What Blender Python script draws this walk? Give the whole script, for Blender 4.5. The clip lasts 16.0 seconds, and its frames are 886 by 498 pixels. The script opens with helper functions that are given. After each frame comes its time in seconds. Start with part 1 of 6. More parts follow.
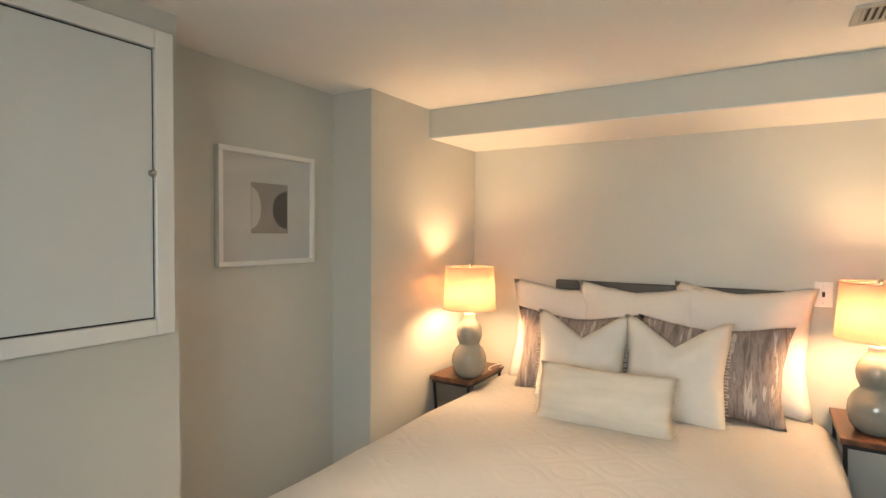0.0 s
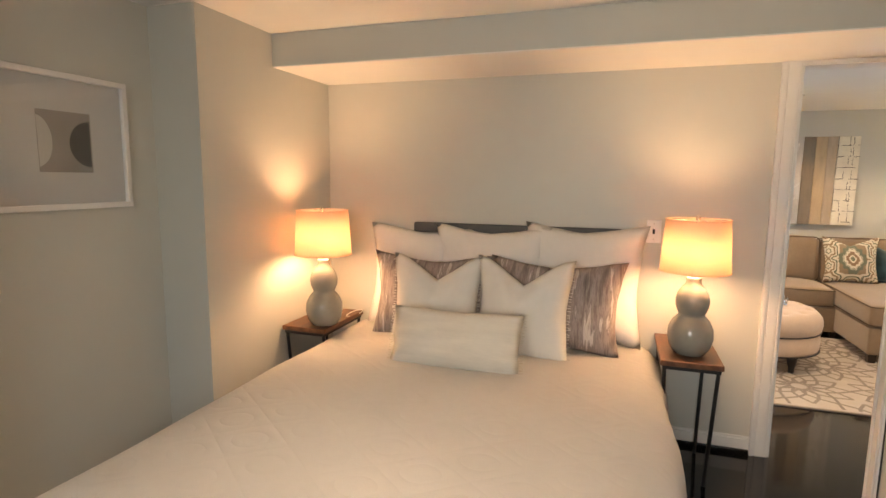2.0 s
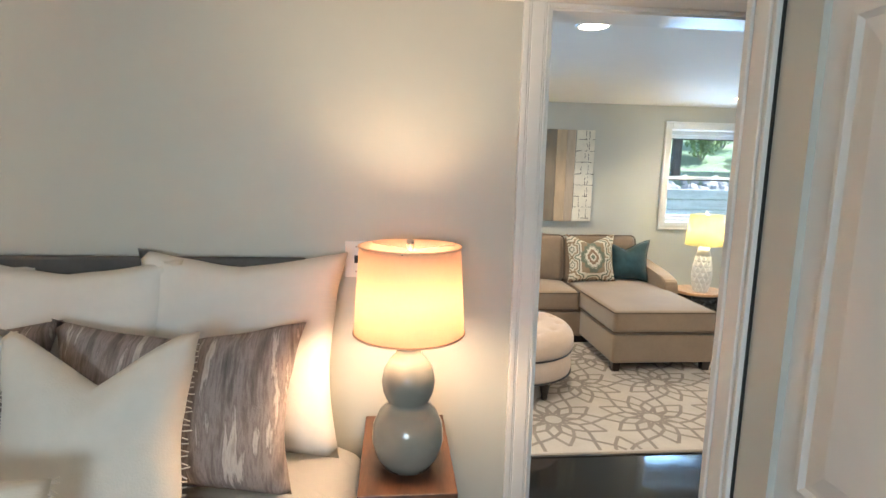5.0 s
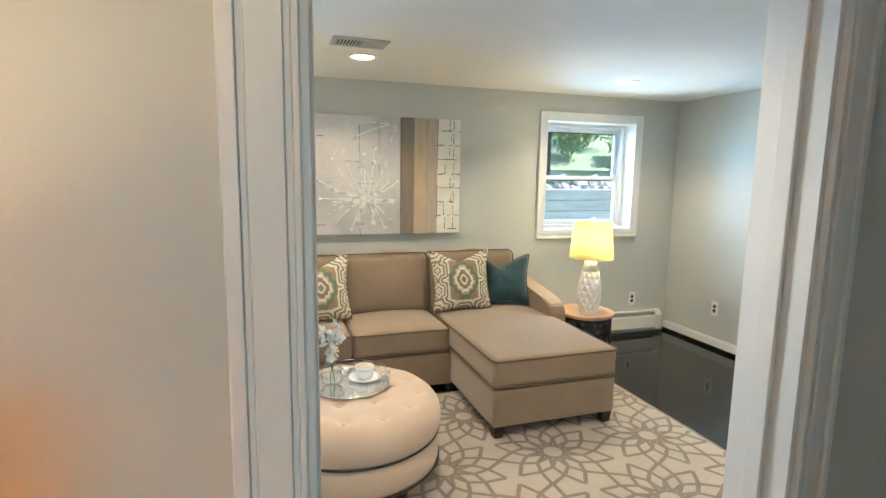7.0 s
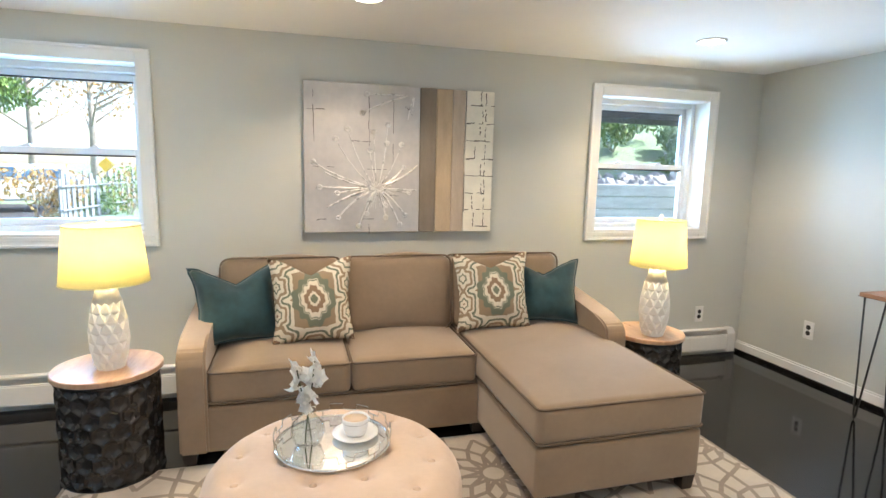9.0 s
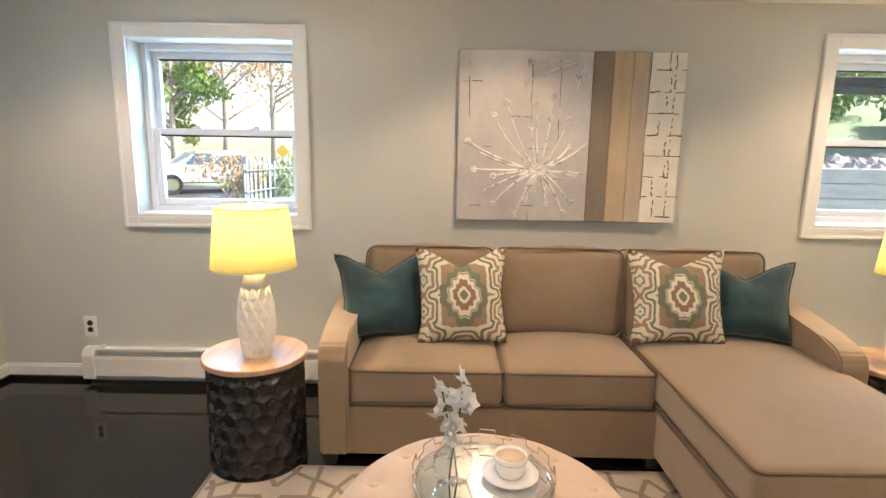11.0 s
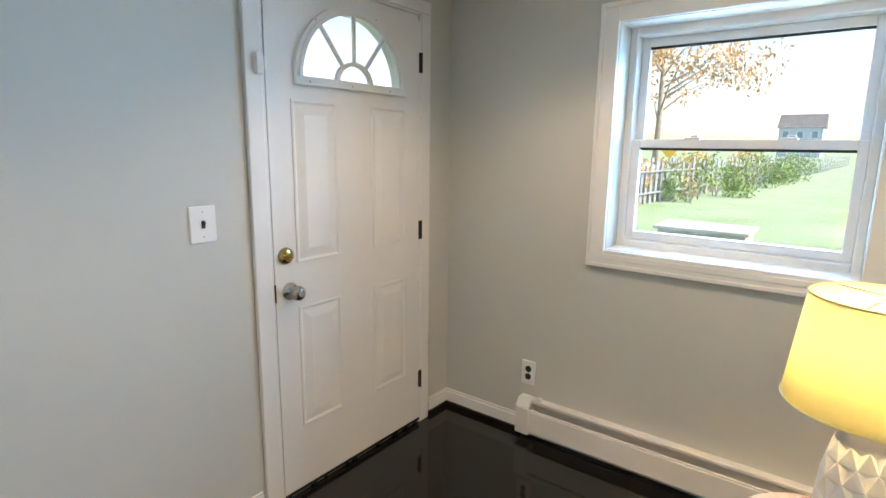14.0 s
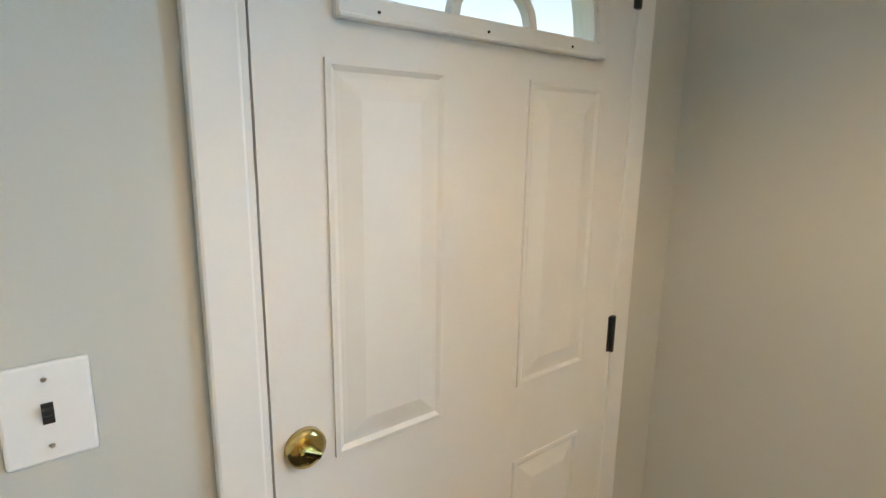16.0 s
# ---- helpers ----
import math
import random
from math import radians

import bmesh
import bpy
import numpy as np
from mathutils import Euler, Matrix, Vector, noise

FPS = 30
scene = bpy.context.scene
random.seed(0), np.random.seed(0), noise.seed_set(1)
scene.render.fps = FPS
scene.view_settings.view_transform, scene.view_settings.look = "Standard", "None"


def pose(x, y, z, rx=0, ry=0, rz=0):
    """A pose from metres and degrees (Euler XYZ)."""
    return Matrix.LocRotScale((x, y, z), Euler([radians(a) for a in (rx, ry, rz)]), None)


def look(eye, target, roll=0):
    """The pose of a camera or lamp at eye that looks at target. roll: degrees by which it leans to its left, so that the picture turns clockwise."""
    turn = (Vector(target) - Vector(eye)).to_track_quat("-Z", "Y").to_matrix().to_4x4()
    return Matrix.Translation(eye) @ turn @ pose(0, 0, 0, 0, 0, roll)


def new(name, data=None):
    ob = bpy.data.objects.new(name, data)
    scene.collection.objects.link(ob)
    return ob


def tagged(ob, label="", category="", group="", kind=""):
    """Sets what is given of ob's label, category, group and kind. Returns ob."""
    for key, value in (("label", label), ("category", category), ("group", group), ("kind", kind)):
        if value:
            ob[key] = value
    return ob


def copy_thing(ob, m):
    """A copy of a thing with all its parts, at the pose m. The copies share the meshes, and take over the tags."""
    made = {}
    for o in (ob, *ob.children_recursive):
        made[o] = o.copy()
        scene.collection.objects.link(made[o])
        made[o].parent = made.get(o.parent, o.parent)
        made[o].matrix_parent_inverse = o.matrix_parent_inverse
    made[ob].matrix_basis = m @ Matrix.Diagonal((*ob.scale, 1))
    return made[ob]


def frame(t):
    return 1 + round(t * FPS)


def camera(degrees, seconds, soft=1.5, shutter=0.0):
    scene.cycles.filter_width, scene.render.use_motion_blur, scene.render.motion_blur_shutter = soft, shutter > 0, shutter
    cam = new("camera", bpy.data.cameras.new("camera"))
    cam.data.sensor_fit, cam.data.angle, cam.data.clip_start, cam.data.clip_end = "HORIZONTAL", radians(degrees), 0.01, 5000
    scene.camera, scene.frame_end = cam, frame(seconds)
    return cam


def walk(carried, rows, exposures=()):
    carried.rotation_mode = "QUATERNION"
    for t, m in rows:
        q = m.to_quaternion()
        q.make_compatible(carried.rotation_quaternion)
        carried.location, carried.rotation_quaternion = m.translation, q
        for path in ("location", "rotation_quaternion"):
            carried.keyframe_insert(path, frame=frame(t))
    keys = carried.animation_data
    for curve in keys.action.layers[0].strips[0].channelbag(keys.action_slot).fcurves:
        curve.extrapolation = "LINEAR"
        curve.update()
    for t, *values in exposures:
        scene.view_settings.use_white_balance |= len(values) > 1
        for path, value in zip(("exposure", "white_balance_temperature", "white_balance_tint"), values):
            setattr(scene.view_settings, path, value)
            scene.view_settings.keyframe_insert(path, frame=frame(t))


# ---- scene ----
cam = camera(79.3, 16.0)
PATH = [
    (0, (-0.888, -3.254, 1.473), (-1.925, -1.544, 1.413), 0.4),
    (0.5, (-0.844, -3.186, 1.456), (-1.756, -1.411, 1.332), 0.4),
    (1, (-0.805, -3.138, 1.454), (-1.621, -1.322, 1.266), 0.5),
    (1.5, (-0.815, -3.119, 1.45), (-1.535, -1.267, 1.215), 0.5),
    (2, (-0.83, -3.083, 1.457), (-1.446, -1.199, 1.193), 0.5),
    (2.5, (-0.785, -2.996, 1.463), (-1.315, -1.088, 1.187), 0.6),
    (3, (-0.744, -2.854, 1.459), (-1.155, -0.916, 1.18), 0.5),
    (3.5, (-0.638, -2.651, 1.475), (-0.915, -0.691, 1.192), 0.6),
    (4, (-0.563, -2.451, 1.475), (-0.684, -0.475, 1.193), 0.7),
    (4.5, (-0.54, -2.131, 1.463), (-0.505, -0.151, 1.179), 1.0),
    (5, (-0.518, -1.803, 1.482), (-0.334, 0.167, 1.192), 1.3),
    (5.2, (-0.497, -1.653, 1.461), (-0.254, 0.313, 1.18), 1.1),
    (7.3, (0.008, -0.514, 1.494), (0.684, 1.346, 1.208), 1.1),
    (7.5, (0.047, -0.414, 1.476), (0.739, 1.441, 1.189), 1.2),
    (8, (0.133, -0.199, 1.457), (0.818, 1.658, 1.17), 1.2),
    (8.2, (0.179, -0.129, 1.442), (0.842, 1.736, 1.157), 1.2),
    (10.3, (0.203, 0.334, 1.371), (0.426, 2.296, 1.055), 1.2),
    (10.5, (0.202, 0.38, 1.368), (0.363, 2.347, 1.043), 1.1),
    (11, (0.194, 0.481, 1.364), (0.189, 2.45, 1.013), 1.0),
    (11.5, (0.148, 0.54, 1.377), (-0.06, 2.495, 1.011), 0.8),
    (12, (0.032, 0.66, 1.393), (-0.426, 2.571, 1.021), 0.6),
    (12.5, (-0.068, 0.809, 1.392), (-0.794, 2.637, 1.031), 0.4),
    (13, (-0.235, 0.902, 1.4), (-1.172, 2.63, 1.032), 0.6),
    (13.5, (-0.472, 1.005, 1.436), (-1.564, 2.638, 1.062), 0.7),
    (14, (-0.685, 1.215, 1.444), (-1.881, 2.772, 1.065), 0.7),
    (14.5, (-0.91, 1.454, 1.464), (-2.18, 2.953, 1.088), 0.7),
    (15, (-1.155, 1.704, 1.475), (-2.503, 3.129, 1.085), 0.7),
    (15.5, (-1.392, 1.94, 1.464), (-2.83, 3.274, 1.074), 0.7),
    (16, (-1.651, 2.128, 1.5), (-3.189, 3.34, 1.091), 0.8),
]
P_BED, P_LIV, P_CAN, P_CANB, P_DAY, P_DAYB = 6.6, 4.6, 23.5, 29.0, 19.0, 5.2
OTT = (0.314, 1.748, 0.408)
TRAY = (0.312, 1.822)
EXPOSURES = [
    (0.0, 1.85, 7900, 14), (0.5, 1.80, 8100, 16), (1.5, 1.62, 8700, 21), (2.5, 1.58, 8500, 20), (3.0, 1.58, 7400, 15),
    (3.5, 1.6, 6600, 10), (4.0, 1.6, 6400, 8), (4.5, 1.65, 6300, 8), (5.2, 1.68, 6400, 7), (7.5, 1.6, 6700, 4), (8.2, 1.66, 6600, 7),
    (10.3, 1.5, 7400, 17), (11.0, 1.45, 7900, 19), (12.0, 1.45, 7600, 18), (13.0, 1.48, 7500, 16), (14.0, 1.24, 7900, 16), (14.5, 1.04, 8700, 15), (15.0, 1.03, 10400, 15), (15.5, 1.06, 10200, 15), (16.0, 1.2, 9000, 14),
]

walk(cam, [(t, look(e, g, r)) for t, e, g, r in PATH], EXPOSURES)

# ---- world, sun, lights ----
world = bpy.data.worlds.new("world")
scene.world = world
world.use_nodes = True
_nt = world.node_tree
_sky = _nt.nodes.new("ShaderNodeTexSky")
_sky.sky_type = "NISHITA"
_sky.sun_disc = False
_sky.sun_elevation = radians(42)
_sky.sun_rotation = radians(88)
_bg = _nt.nodes["Background"]
_bg.inputs["Strength"].default_value = 0.15
_nt.links.new(_sky.outputs["Color"], _bg.inputs["Color"])


def lamp(name, kind, m, energy, color, size=0.1, size_y=None, spot=None, blend=0.6):
    data = bpy.data.lights.new(name, kind)
    data.energy, data.color = energy, color
    if kind == "AREA":
        data.shape, data.size, data.size_y = "RECTANGLE", size, size_y or size
        data.spread = radians(112)
    elif kind == "SUN":
        data.angle = size
    else:
        data.shadow_soft_size = size
    if spot:
        data.spot_size, data.spot_blend = radians(spot), blend
    ob = new(name, data)
    ob.matrix_world = m
    return ob


lamp("sun", "SUN", look((0, 0, 10), (-0.95, -0.04, 9.14)), 5.0, (1.0, 0.97, 0.91), radians(0.5))
WARM, SOFT = (1.0, 0.67, 0.41), (1.0, 0.82, 0.62)
lamp("light_bed_1", "POINT", pose(-0.472, -0.335, 1.105), P_BED, WARM, 0.075)
lamp("light_bed_2", "POINT", pose(-2.387, -0.475, 1.105), P_BED, WARM, 0.075)
lamp("light_living_1", "POINT", pose(-0.598, 2.65, 1.03), P_LIV, (1.0, 0.80, 0.50), 0.045)
lamp("light_living_2", "POINT", pose(2.315, 2.81, 1.00), P_LIV, (1.0, 0.80, 0.50), 0.045)
CANS = [(-1.40, 2.66), (0.535, 2.66), (2.53, 2.78), (-1.40, 0.66), (0.410, 0.77), (2.45, 0.66)]
for cx, cy in CANS:
    lamp("light_can", "SPOT", pose(cx, cy, 2.160), P_CAN * (0.8 if cx < 0 else 1.08), SOFT, 0.06, spot=138, blend=0.5)
# daylight in the window openings, and at the bedroom's own window behind the walk
lamp("daylight_1", "AREA", look((-1.04, 3.86, 1.45), (-1.04, 0, 1.10)), P_DAY, (0.24, 0.56, 1.0), 0.74, 0.80)
lamp("daylight_2", "AREA", look((2.72, 3.86, 1.45), (2.72, 0, 1.20)), P_DAY * 0.6, (0.36, 0.64, 1.0), 0.74, 0.80)
lamp("daylight_3", "AREA", look((-1.0, -4.58, 1.5), (-0.8, -1.2, 1.0)), P_DAYB, (0.72, 0.88, 1.0), 1.3, 0.9)
# added downlight, out of view above the bed, to brighten the duvet
ADDED_CANS_BED = [(-1.35, -2.05)]
for cx, cy in ADDED_CANS_BED:
    lamp("added_spot_bedroom", "SPOT", pose(cx, cy, 2.185), P_CANB, (1.0, 0.87, 0.72), 0.06, spot=106, blend=0.8)

# ---- materials ----


def material(name, color, rough=0.6, metal=0.0, vary=0.06, scale=6.0, bump=0.0, bump_scale=80.0, spec=0.5, color2=None, coat=0.0, stretch=(1, 1, 1), sheen=0.0):
    """Paint, cloth, wood or stone: two scales of colour change and a fine relief."""
    m = bpy.data.materials.new(name)
    m.use_nodes = True
    nt = m.node_tree
    n, l = nt.nodes, nt.links
    b = n["Principled BSDF"]
    b.inputs["Metallic"].default_value = metal
    b.inputs["Specular IOR Level"].default_value = spec
    b.inputs["Coat Weight"].default_value = coat
    b.inputs["Sheen Weight"].default_value = sheen
    tc = n.new("ShaderNodeTexCoord")
    mp = n.new("ShaderNodeMapping")
    mp.inputs["Scale"].default_value = stretch
    l.new(tc.outputs["Object"], mp.inputs["Vector"])
    n1 = n.new("ShaderNodeTexNoise")
    n1.inputs["Scale"].default_value, n1.inputs["Detail"].default_value = scale, 5
    n2 = n.new("ShaderNodeTexNoise")
    n2.inputs["Scale"].default_value, n2.inputs["Detail"].default_value = scale * 7.3, 3
    l.new(mp.outputs["Vector"], n1.inputs["Vector"])
    l.new(mp.outputs["Vector"], n2.inputs["Vector"])
    add = n.new("ShaderNodeMath")
    add.operation = "MULTIPLY_ADD"
    add.inputs[1].default_value, add.inputs[2].default_value = 0.35, 0.0
    l.new(n2.outputs["Fac"], add.inputs[0])
    sm = n.new("ShaderNodeMath")
    l.new(n1.outputs["Fac"], sm.inputs[0])
    l.new(add.outputs[0], sm.inputs[1])
    ramp = n.new("ShaderNodeValToRGB")
    c2 = color2 or tuple(c * (1 - 2 * vary) for c in color)
    c1 = color if color2 else tuple(min(1, c * (1 + vary)) for c in color)
    ramp.color_ramp.elements[0].color = (*c2, 1)
    ramp.color_ramp.elements[1].color = (*c1, 1)
    ramp.color_ramp.elements[0].position, ramp.color_ramp.elements[1].position = 0.42, 0.92
    l.new(sm.outputs[0], ramp.inputs["Fac"])
    l.new(ramp.outputs["Color"], b.inputs["Base Color"])
    rr = n.new("ShaderNodeMapRange")
    rr.inputs["To Min"].default_value, rr.inputs["To Max"].default_value = max(0.02, rough - 0.06), min(1, rough + 0.06)
    l.new(n1.outputs["Fac"], rr.inputs["Value"])
    l.new(rr.outputs["Result"], b.inputs["Roughness"])
    if bump:
        n3 = n.new("ShaderNodeTexNoise")
        n3.inputs["Scale"].default_value, n3.inputs["Detail"].default_value = bump_scale, 4
        l.new(mp.outputs["Vector"], n3.inputs["Vector"])
        bp = n.new("ShaderNodeBump")
        bp.inputs["Strength"].default_value, bp.inputs["Distance"].default_value = bump, 0.004
        l.new(n3.outputs["Fac"], bp.inputs["Height"])
        l.new(bp.outputs["Normal"], b.inputs["Normal"])
    return m


WALL = material("wall_paint_greige", (0.585, 0.582, 0.535), 0.42, vary=0.012, scale=1.3, bump=0.06, bump_scale=160, spec=0.4)
CEIL = material("ceiling_paint", (0.86, 0.855, 0.835), 0.8, vary=0.015, scale=1.1, bump=0.08, bump_scale=120)
TRIM = material("trim_paint_white", (0.80, 0.79, 0.765), 0.35, vary=0.02, scale=3, bump=0.03, bump_scale=60)
DOORW = material("door_paint_white", (0.79, 0.775, 0.745), 0.36, vary=0.02, scale=2.5, bump=0.04, bump_scale=90)
BIFOLD = material("closet_door_paint", (0.76, 0.765, 0.765), 0.34, vary=0.02, scale=2.5, bump=0.05, bump_scale=70)
FLOOR = material("floor_black_gloss", (0.011, 0.010, 0.010), 0.07, vary=0.25, scale=2.0, bump=0.10, bump_scale=7, spec=0.5)
VINYL = material("window_vinyl_white", (0.80, 0.82, 0.84), 0.4, vary=0.02)
WALNUT = material("walnut_wood", (0.20, 0.085, 0.042), 0.38, color2=(0.075, 0.030, 0.016), scale=3.0, stretch=(9, 1.2, 9), bump=0.06, bump_scale=30)
OAKT = material("mango_wood_top", (0.62, 0.42, 0.27), 0.30, color2=(0.36, 0.20, 0.12), scale=2.2, stretch=(8, 1.5, 1), bump=0.05, bump_scale=40)
ACACIA = material("console_wood", (0.42, 0.20, 0.10), 0.4, color2=(0.24, 0.10, 0.05), scale=2.5, stretch=(8, 1, 6), bump=0.05, bump_scale=40)
IRON = material("black_iron", (0.012, 0.011, 0.011), 0.42, vary=0.2, scale=20, bump=0.05)
DRUM = material("drum_black_metal", (0.020, 0.019, 0.019), 0.26, vary=0.25, scale=12, bump=0.08, bump_scale=60)
LEGD = material("espresso_leg", (0.020, 0.013, 0.010), 0.35, vary=0.2, scale=9)
SOFA = material("sofa_microfiber_taupe", (0.270, 0.190, 0.123), 0.85, vary=0.07, scale=5, bump=0.14, bump_scale=260, sheen=0.35)
PIPING = material("sofa_piping_taupe", (0.145, 0.102, 0.068), 0.85, vary=0.07, scale=30, bump=0.12, bump_scale=300)
OTTO = material("ottoman_linen_cream", (0.60, 0.44, 0.32), 0.85, vary=0.05, scale=7, bump=0.22, bump_scale=330, sheen=0.2)
# the lighter teal blotches paint velvet highlights into the colour
TEAL = material("velvet_teal", (0.023, 0.078, 0.092), 0.62, color2=(0.006, 0.024, 0.030), scale=4, bump=1.0, bump_scale=11, spec=0.35, sheen=0.25)
LINEN = material("linen_white", (0.76, 0.74, 0.71), 0.9, vary=0.03, scale=4, bump=0.18, bump_scale=40)
IVORY = material("pillow_ivory", (0.74, 0.715, 0.66), 0.9, vary=0.03, scale=5, bump=0.25, bump_scale=200)
LUMB = material("pillow_oat_woven", (0.66, 0.62, 0.545), 0.9, vary=0.05, scale=5, bump=0.35, bump_scale=110, stretch=(1, 1, 6))
HEADB = material("headboard_grey", (0.085, 0.082, 0.080), 0.55, vary=0.12, scale=8, bump=0.05)
CERAM = material("ceramic_sage_glaze", (0.27, 0.275, 0.245), 0.12, vary=0.05, scale=6, coat=0.5)
PORC = material("porcelain_white", (0.82, 0.80, 0.77), 0.3, vary=0.02, scale=8)
VASEW = material("vase_pearl_white", (0.80, 0.78, 0.76), 0.25, vary=0.03, scale=8, bump=0.05, bump_scale=40)
CHROME = material("chrome", (0.72, 0.70, 0.66), 0.16, metal=1, vary=0.05, scale=12)
NICKEL = material("brushed_nickel", (0.52, 0.48, 0.43), 0.28, metal=1, vary=0.08, scale=20)
BRASS = material("polished_brass", (0.62, 0.47, 0.20), 0.16, metal=1, vary=0.08, scale=20)
MIRROR = material("mirror_silver", (0.86, 0.87, 0.86), 0.03, metal=1, vary=0.01, scale=3)
# near-black: shade painted into gaps; also gaskets, door sweep, screw caps
DARKSLOT = material("dark_slot", (0.015, 0.014, 0.013), 0.6, vary=0.1)
FINS = material("heater_fin_grey", (0.16, 0.15, 0.14), 0.5, metal=0.6, vary=0.1)
HEATER = material("heater_enamel_white", (0.74, 0.72, 0.68), 0.4, vary=0.03, scale=4)
PLATE = material("wall_plate_white", (0.82, 0.81, 0.79), 0.32, vary=0.01)
FRAMEW = material("picture_frame_white", (0.78, 0.765, 0.74), 0.4, vary=0.02)
MATB = material("picture_mat_board", (0.62, 0.585, 0.54), 0.9, vary=0.02)
PRINTT = material("print_taupe", (0.36, 0.31, 0.265), 0.9, color2=(0.27, 0.23, 0.19), scale=9)
PRINTL = material("print_cream", (0.58, 0.54, 0.49), 0.9, vary=0.03)
PRINTD = material("print_umber", (0.055, 0.045, 0.036), 0.9, vary=0.1)
PANELM = material("access_panel_paint", (0.66, 0.69, 0.685), 0.45, vary=0.02, scale=2)
GRILLE = material("vent_grille", (0.50, 0.49, 0.46), 0.45, metal=0.2, vary=0.05)
CANDLE = material("cream_filling", (0.66, 0.50, 0.34), 0.5, vary=0.04, scale=12)
STEMG = material("stem_green", (0.045, 0.06, 0.022), 0.6, vary=0.1, scale=30)
GRASS = material("lawn", (0.27, 0.36, 0.25), 0.9, color2=(0.16, 0.28, 0.14), scale=0.5, bump=0.3, bump_scale=20)
HEDGE = material("leaf_green", (0.22, 0.36, 0.08), 0.6, color2=(0.10, 0.19, 0.04), scale=6)
LEAFO = material("leaf_autumn", (0.55, 0.30, 0.10), 0.7, color2=(0.42, 0.33, 0.15), scale=2)
BARK = material("bark", (0.44, 0.39, 0.35), 0.9, vary=0.15, scale=8, bump=0.3, bump_scale=20)
BOARDG = material("weathered_board_grey", (0.50, 0.53, 0.56), 0.8, vary=0.12, scale=3, stretch=(1, 6, 6), bump=0.1)
AWN = material("patio_roof_dark", (0.030, 0.026, 0.022), 0.8, vary=0.1)
ROCK = material("field_stone", (0.44, 0.44, 0.44), 0.85, vary=0.18, scale=6, bump=0.3, bump_scale=12)
ASPH = material("asphalt", (0.06, 0.06, 0.062), 0.85, vary=0.1, scale=10, bump=0.2)
CARP = material("car_paint_white", (0.56, 0.66, 0.76), 0.2, vary=0.01, coat=0.6)
CARG = material("car_glass_dark", (0.10, 0.22, 0.36), 0.08, vary=0.02)
RUBBER = material("tyre_rubber", (0.02, 0.02, 0.02), 0.8)
FENCEM = material("fence_grey", (0.25, 0.28, 0.33), 0.8, vary=0.1, scale=4)
SIDING = material("house_siding_blue", (0.36, 0.46, 0.58), 0.8, vary=0.05)
ROOFM = material("roof_shingle", (0.10, 0.10, 0.105), 0.9, vary=0.1)
YEL = material("sign_yellow", (0.80, 0.50, 0.03), 0.5, vary=0.03)


def shade_material(name, color, trans):
    m = bpy.data.materials.new(name)
    m.use_nodes = True
    n, l = m.node_tree.nodes, m.node_tree.links
    out = n["Material Output"]
    n.remove(n["Principled BSDF"])
    d, t, mix = n.new("ShaderNodeBsdfDiffuse"), n.new("ShaderNodeBsdfTranslucent"), n.new("ShaderNodeMixShader")
    tc, w = n.new("ShaderNodeTexCoord"), n.new("ShaderNodeTexNoise")
    w.inputs["Scale"].default_value = 90
    l.new(tc.outputs["Object"], w.inputs["Vector"])
    rp = n.new("ShaderNodeValToRGB")
    rp.color_ramp.elements[0].color = (*[c * 0.94 for c in color], 1)
    rp.color_ramp.elements[1].color = (*color, 1)
    l.new(w.outputs["Fac"], rp.inputs["Fac"])
    l.new(rp.outputs["Color"], d.inputs["Color"])
    l.new(rp.outputs["Color"], t.inputs["Color"])
    mix.inputs[0].default_value = trans
    l.new(d.outputs[0], mix.inputs[1])
    l.new(t.outputs[0], mix.inputs[2])
    l.new(mix.outputs[0], out.inputs["Surface"])
    return m


SHADEB = shade_material("lampshade_linen_peach", (0.93, 0.72, 0.56), 0.38)
SHADEL = shade_material("lampshade_linen_ivory", (0.86, 0.82, 0.52), 0.45)


def glass_material(name, tint, rough=0.0, mixed=0.06):
    m = bpy.data.materials.new(name)
    m.use_nodes = True
    n, l = m.node_tree.nodes, m.node_tree.links
    out = n["Material Output"]
    n.remove(n["Principled BSDF"])
    t, g, mix = n.new("ShaderNodeBsdfTransparent"), n.new("ShaderNodeBsdfGlossy"), n.new("ShaderNodeMixShader")
    t.inputs["Color"].default_value = (*tint, 1)
    g.inputs["Roughness"].default_value = rough + 0.01
    lw, pw, ad = n.new("ShaderNodeLayerWeight"), n.new("ShaderNodeMath"), n.new("ShaderNodeMath")
    lw.inputs["Blend"].default_value = 0.5
    pw.operation, pw.inputs[1].default_value = "POWER", 4.0
    ad.operation, ad.inputs[1].default_value, ad.inputs[2].default_value = "MULTIPLY_ADD", 0.7, mixed
    l.new(lw.outputs["Facing"], pw.inputs[0])
    l.new(pw.outputs[0], ad.inputs[0])
    l.new(ad.outputs[0], mix.inputs[0])
    l.new(t.outputs[0], mix.inputs[1])
    l.new(g.outputs[0], mix.inputs[2])
    l.new(mix.outputs[0], out.inputs["Surface"])
    return m


GLASS = glass_material("window_glass", (0.96, 0.98, 1.0))
GLASSV = glass_material("vase_glass", (0.975, 0.985, 0.98))
PETAL = shade_material("orchid_petal", (0.98, 0.97, 0.93), 0.45)


def glow_material(name, color, strength):
    m = bpy.data.materials.new(name)
    m.use_nodes = True
    n = m.node_tree.nodes
    b = n["Principled BSDF"]
    b.inputs["Base Color"].default_value = (0.8, 0.8, 0.78, 1)
    b.inputs["Emission Color"].default_value = (*color, 1)
    b.inputs["Emission Strength"].default_value = strength
    return m


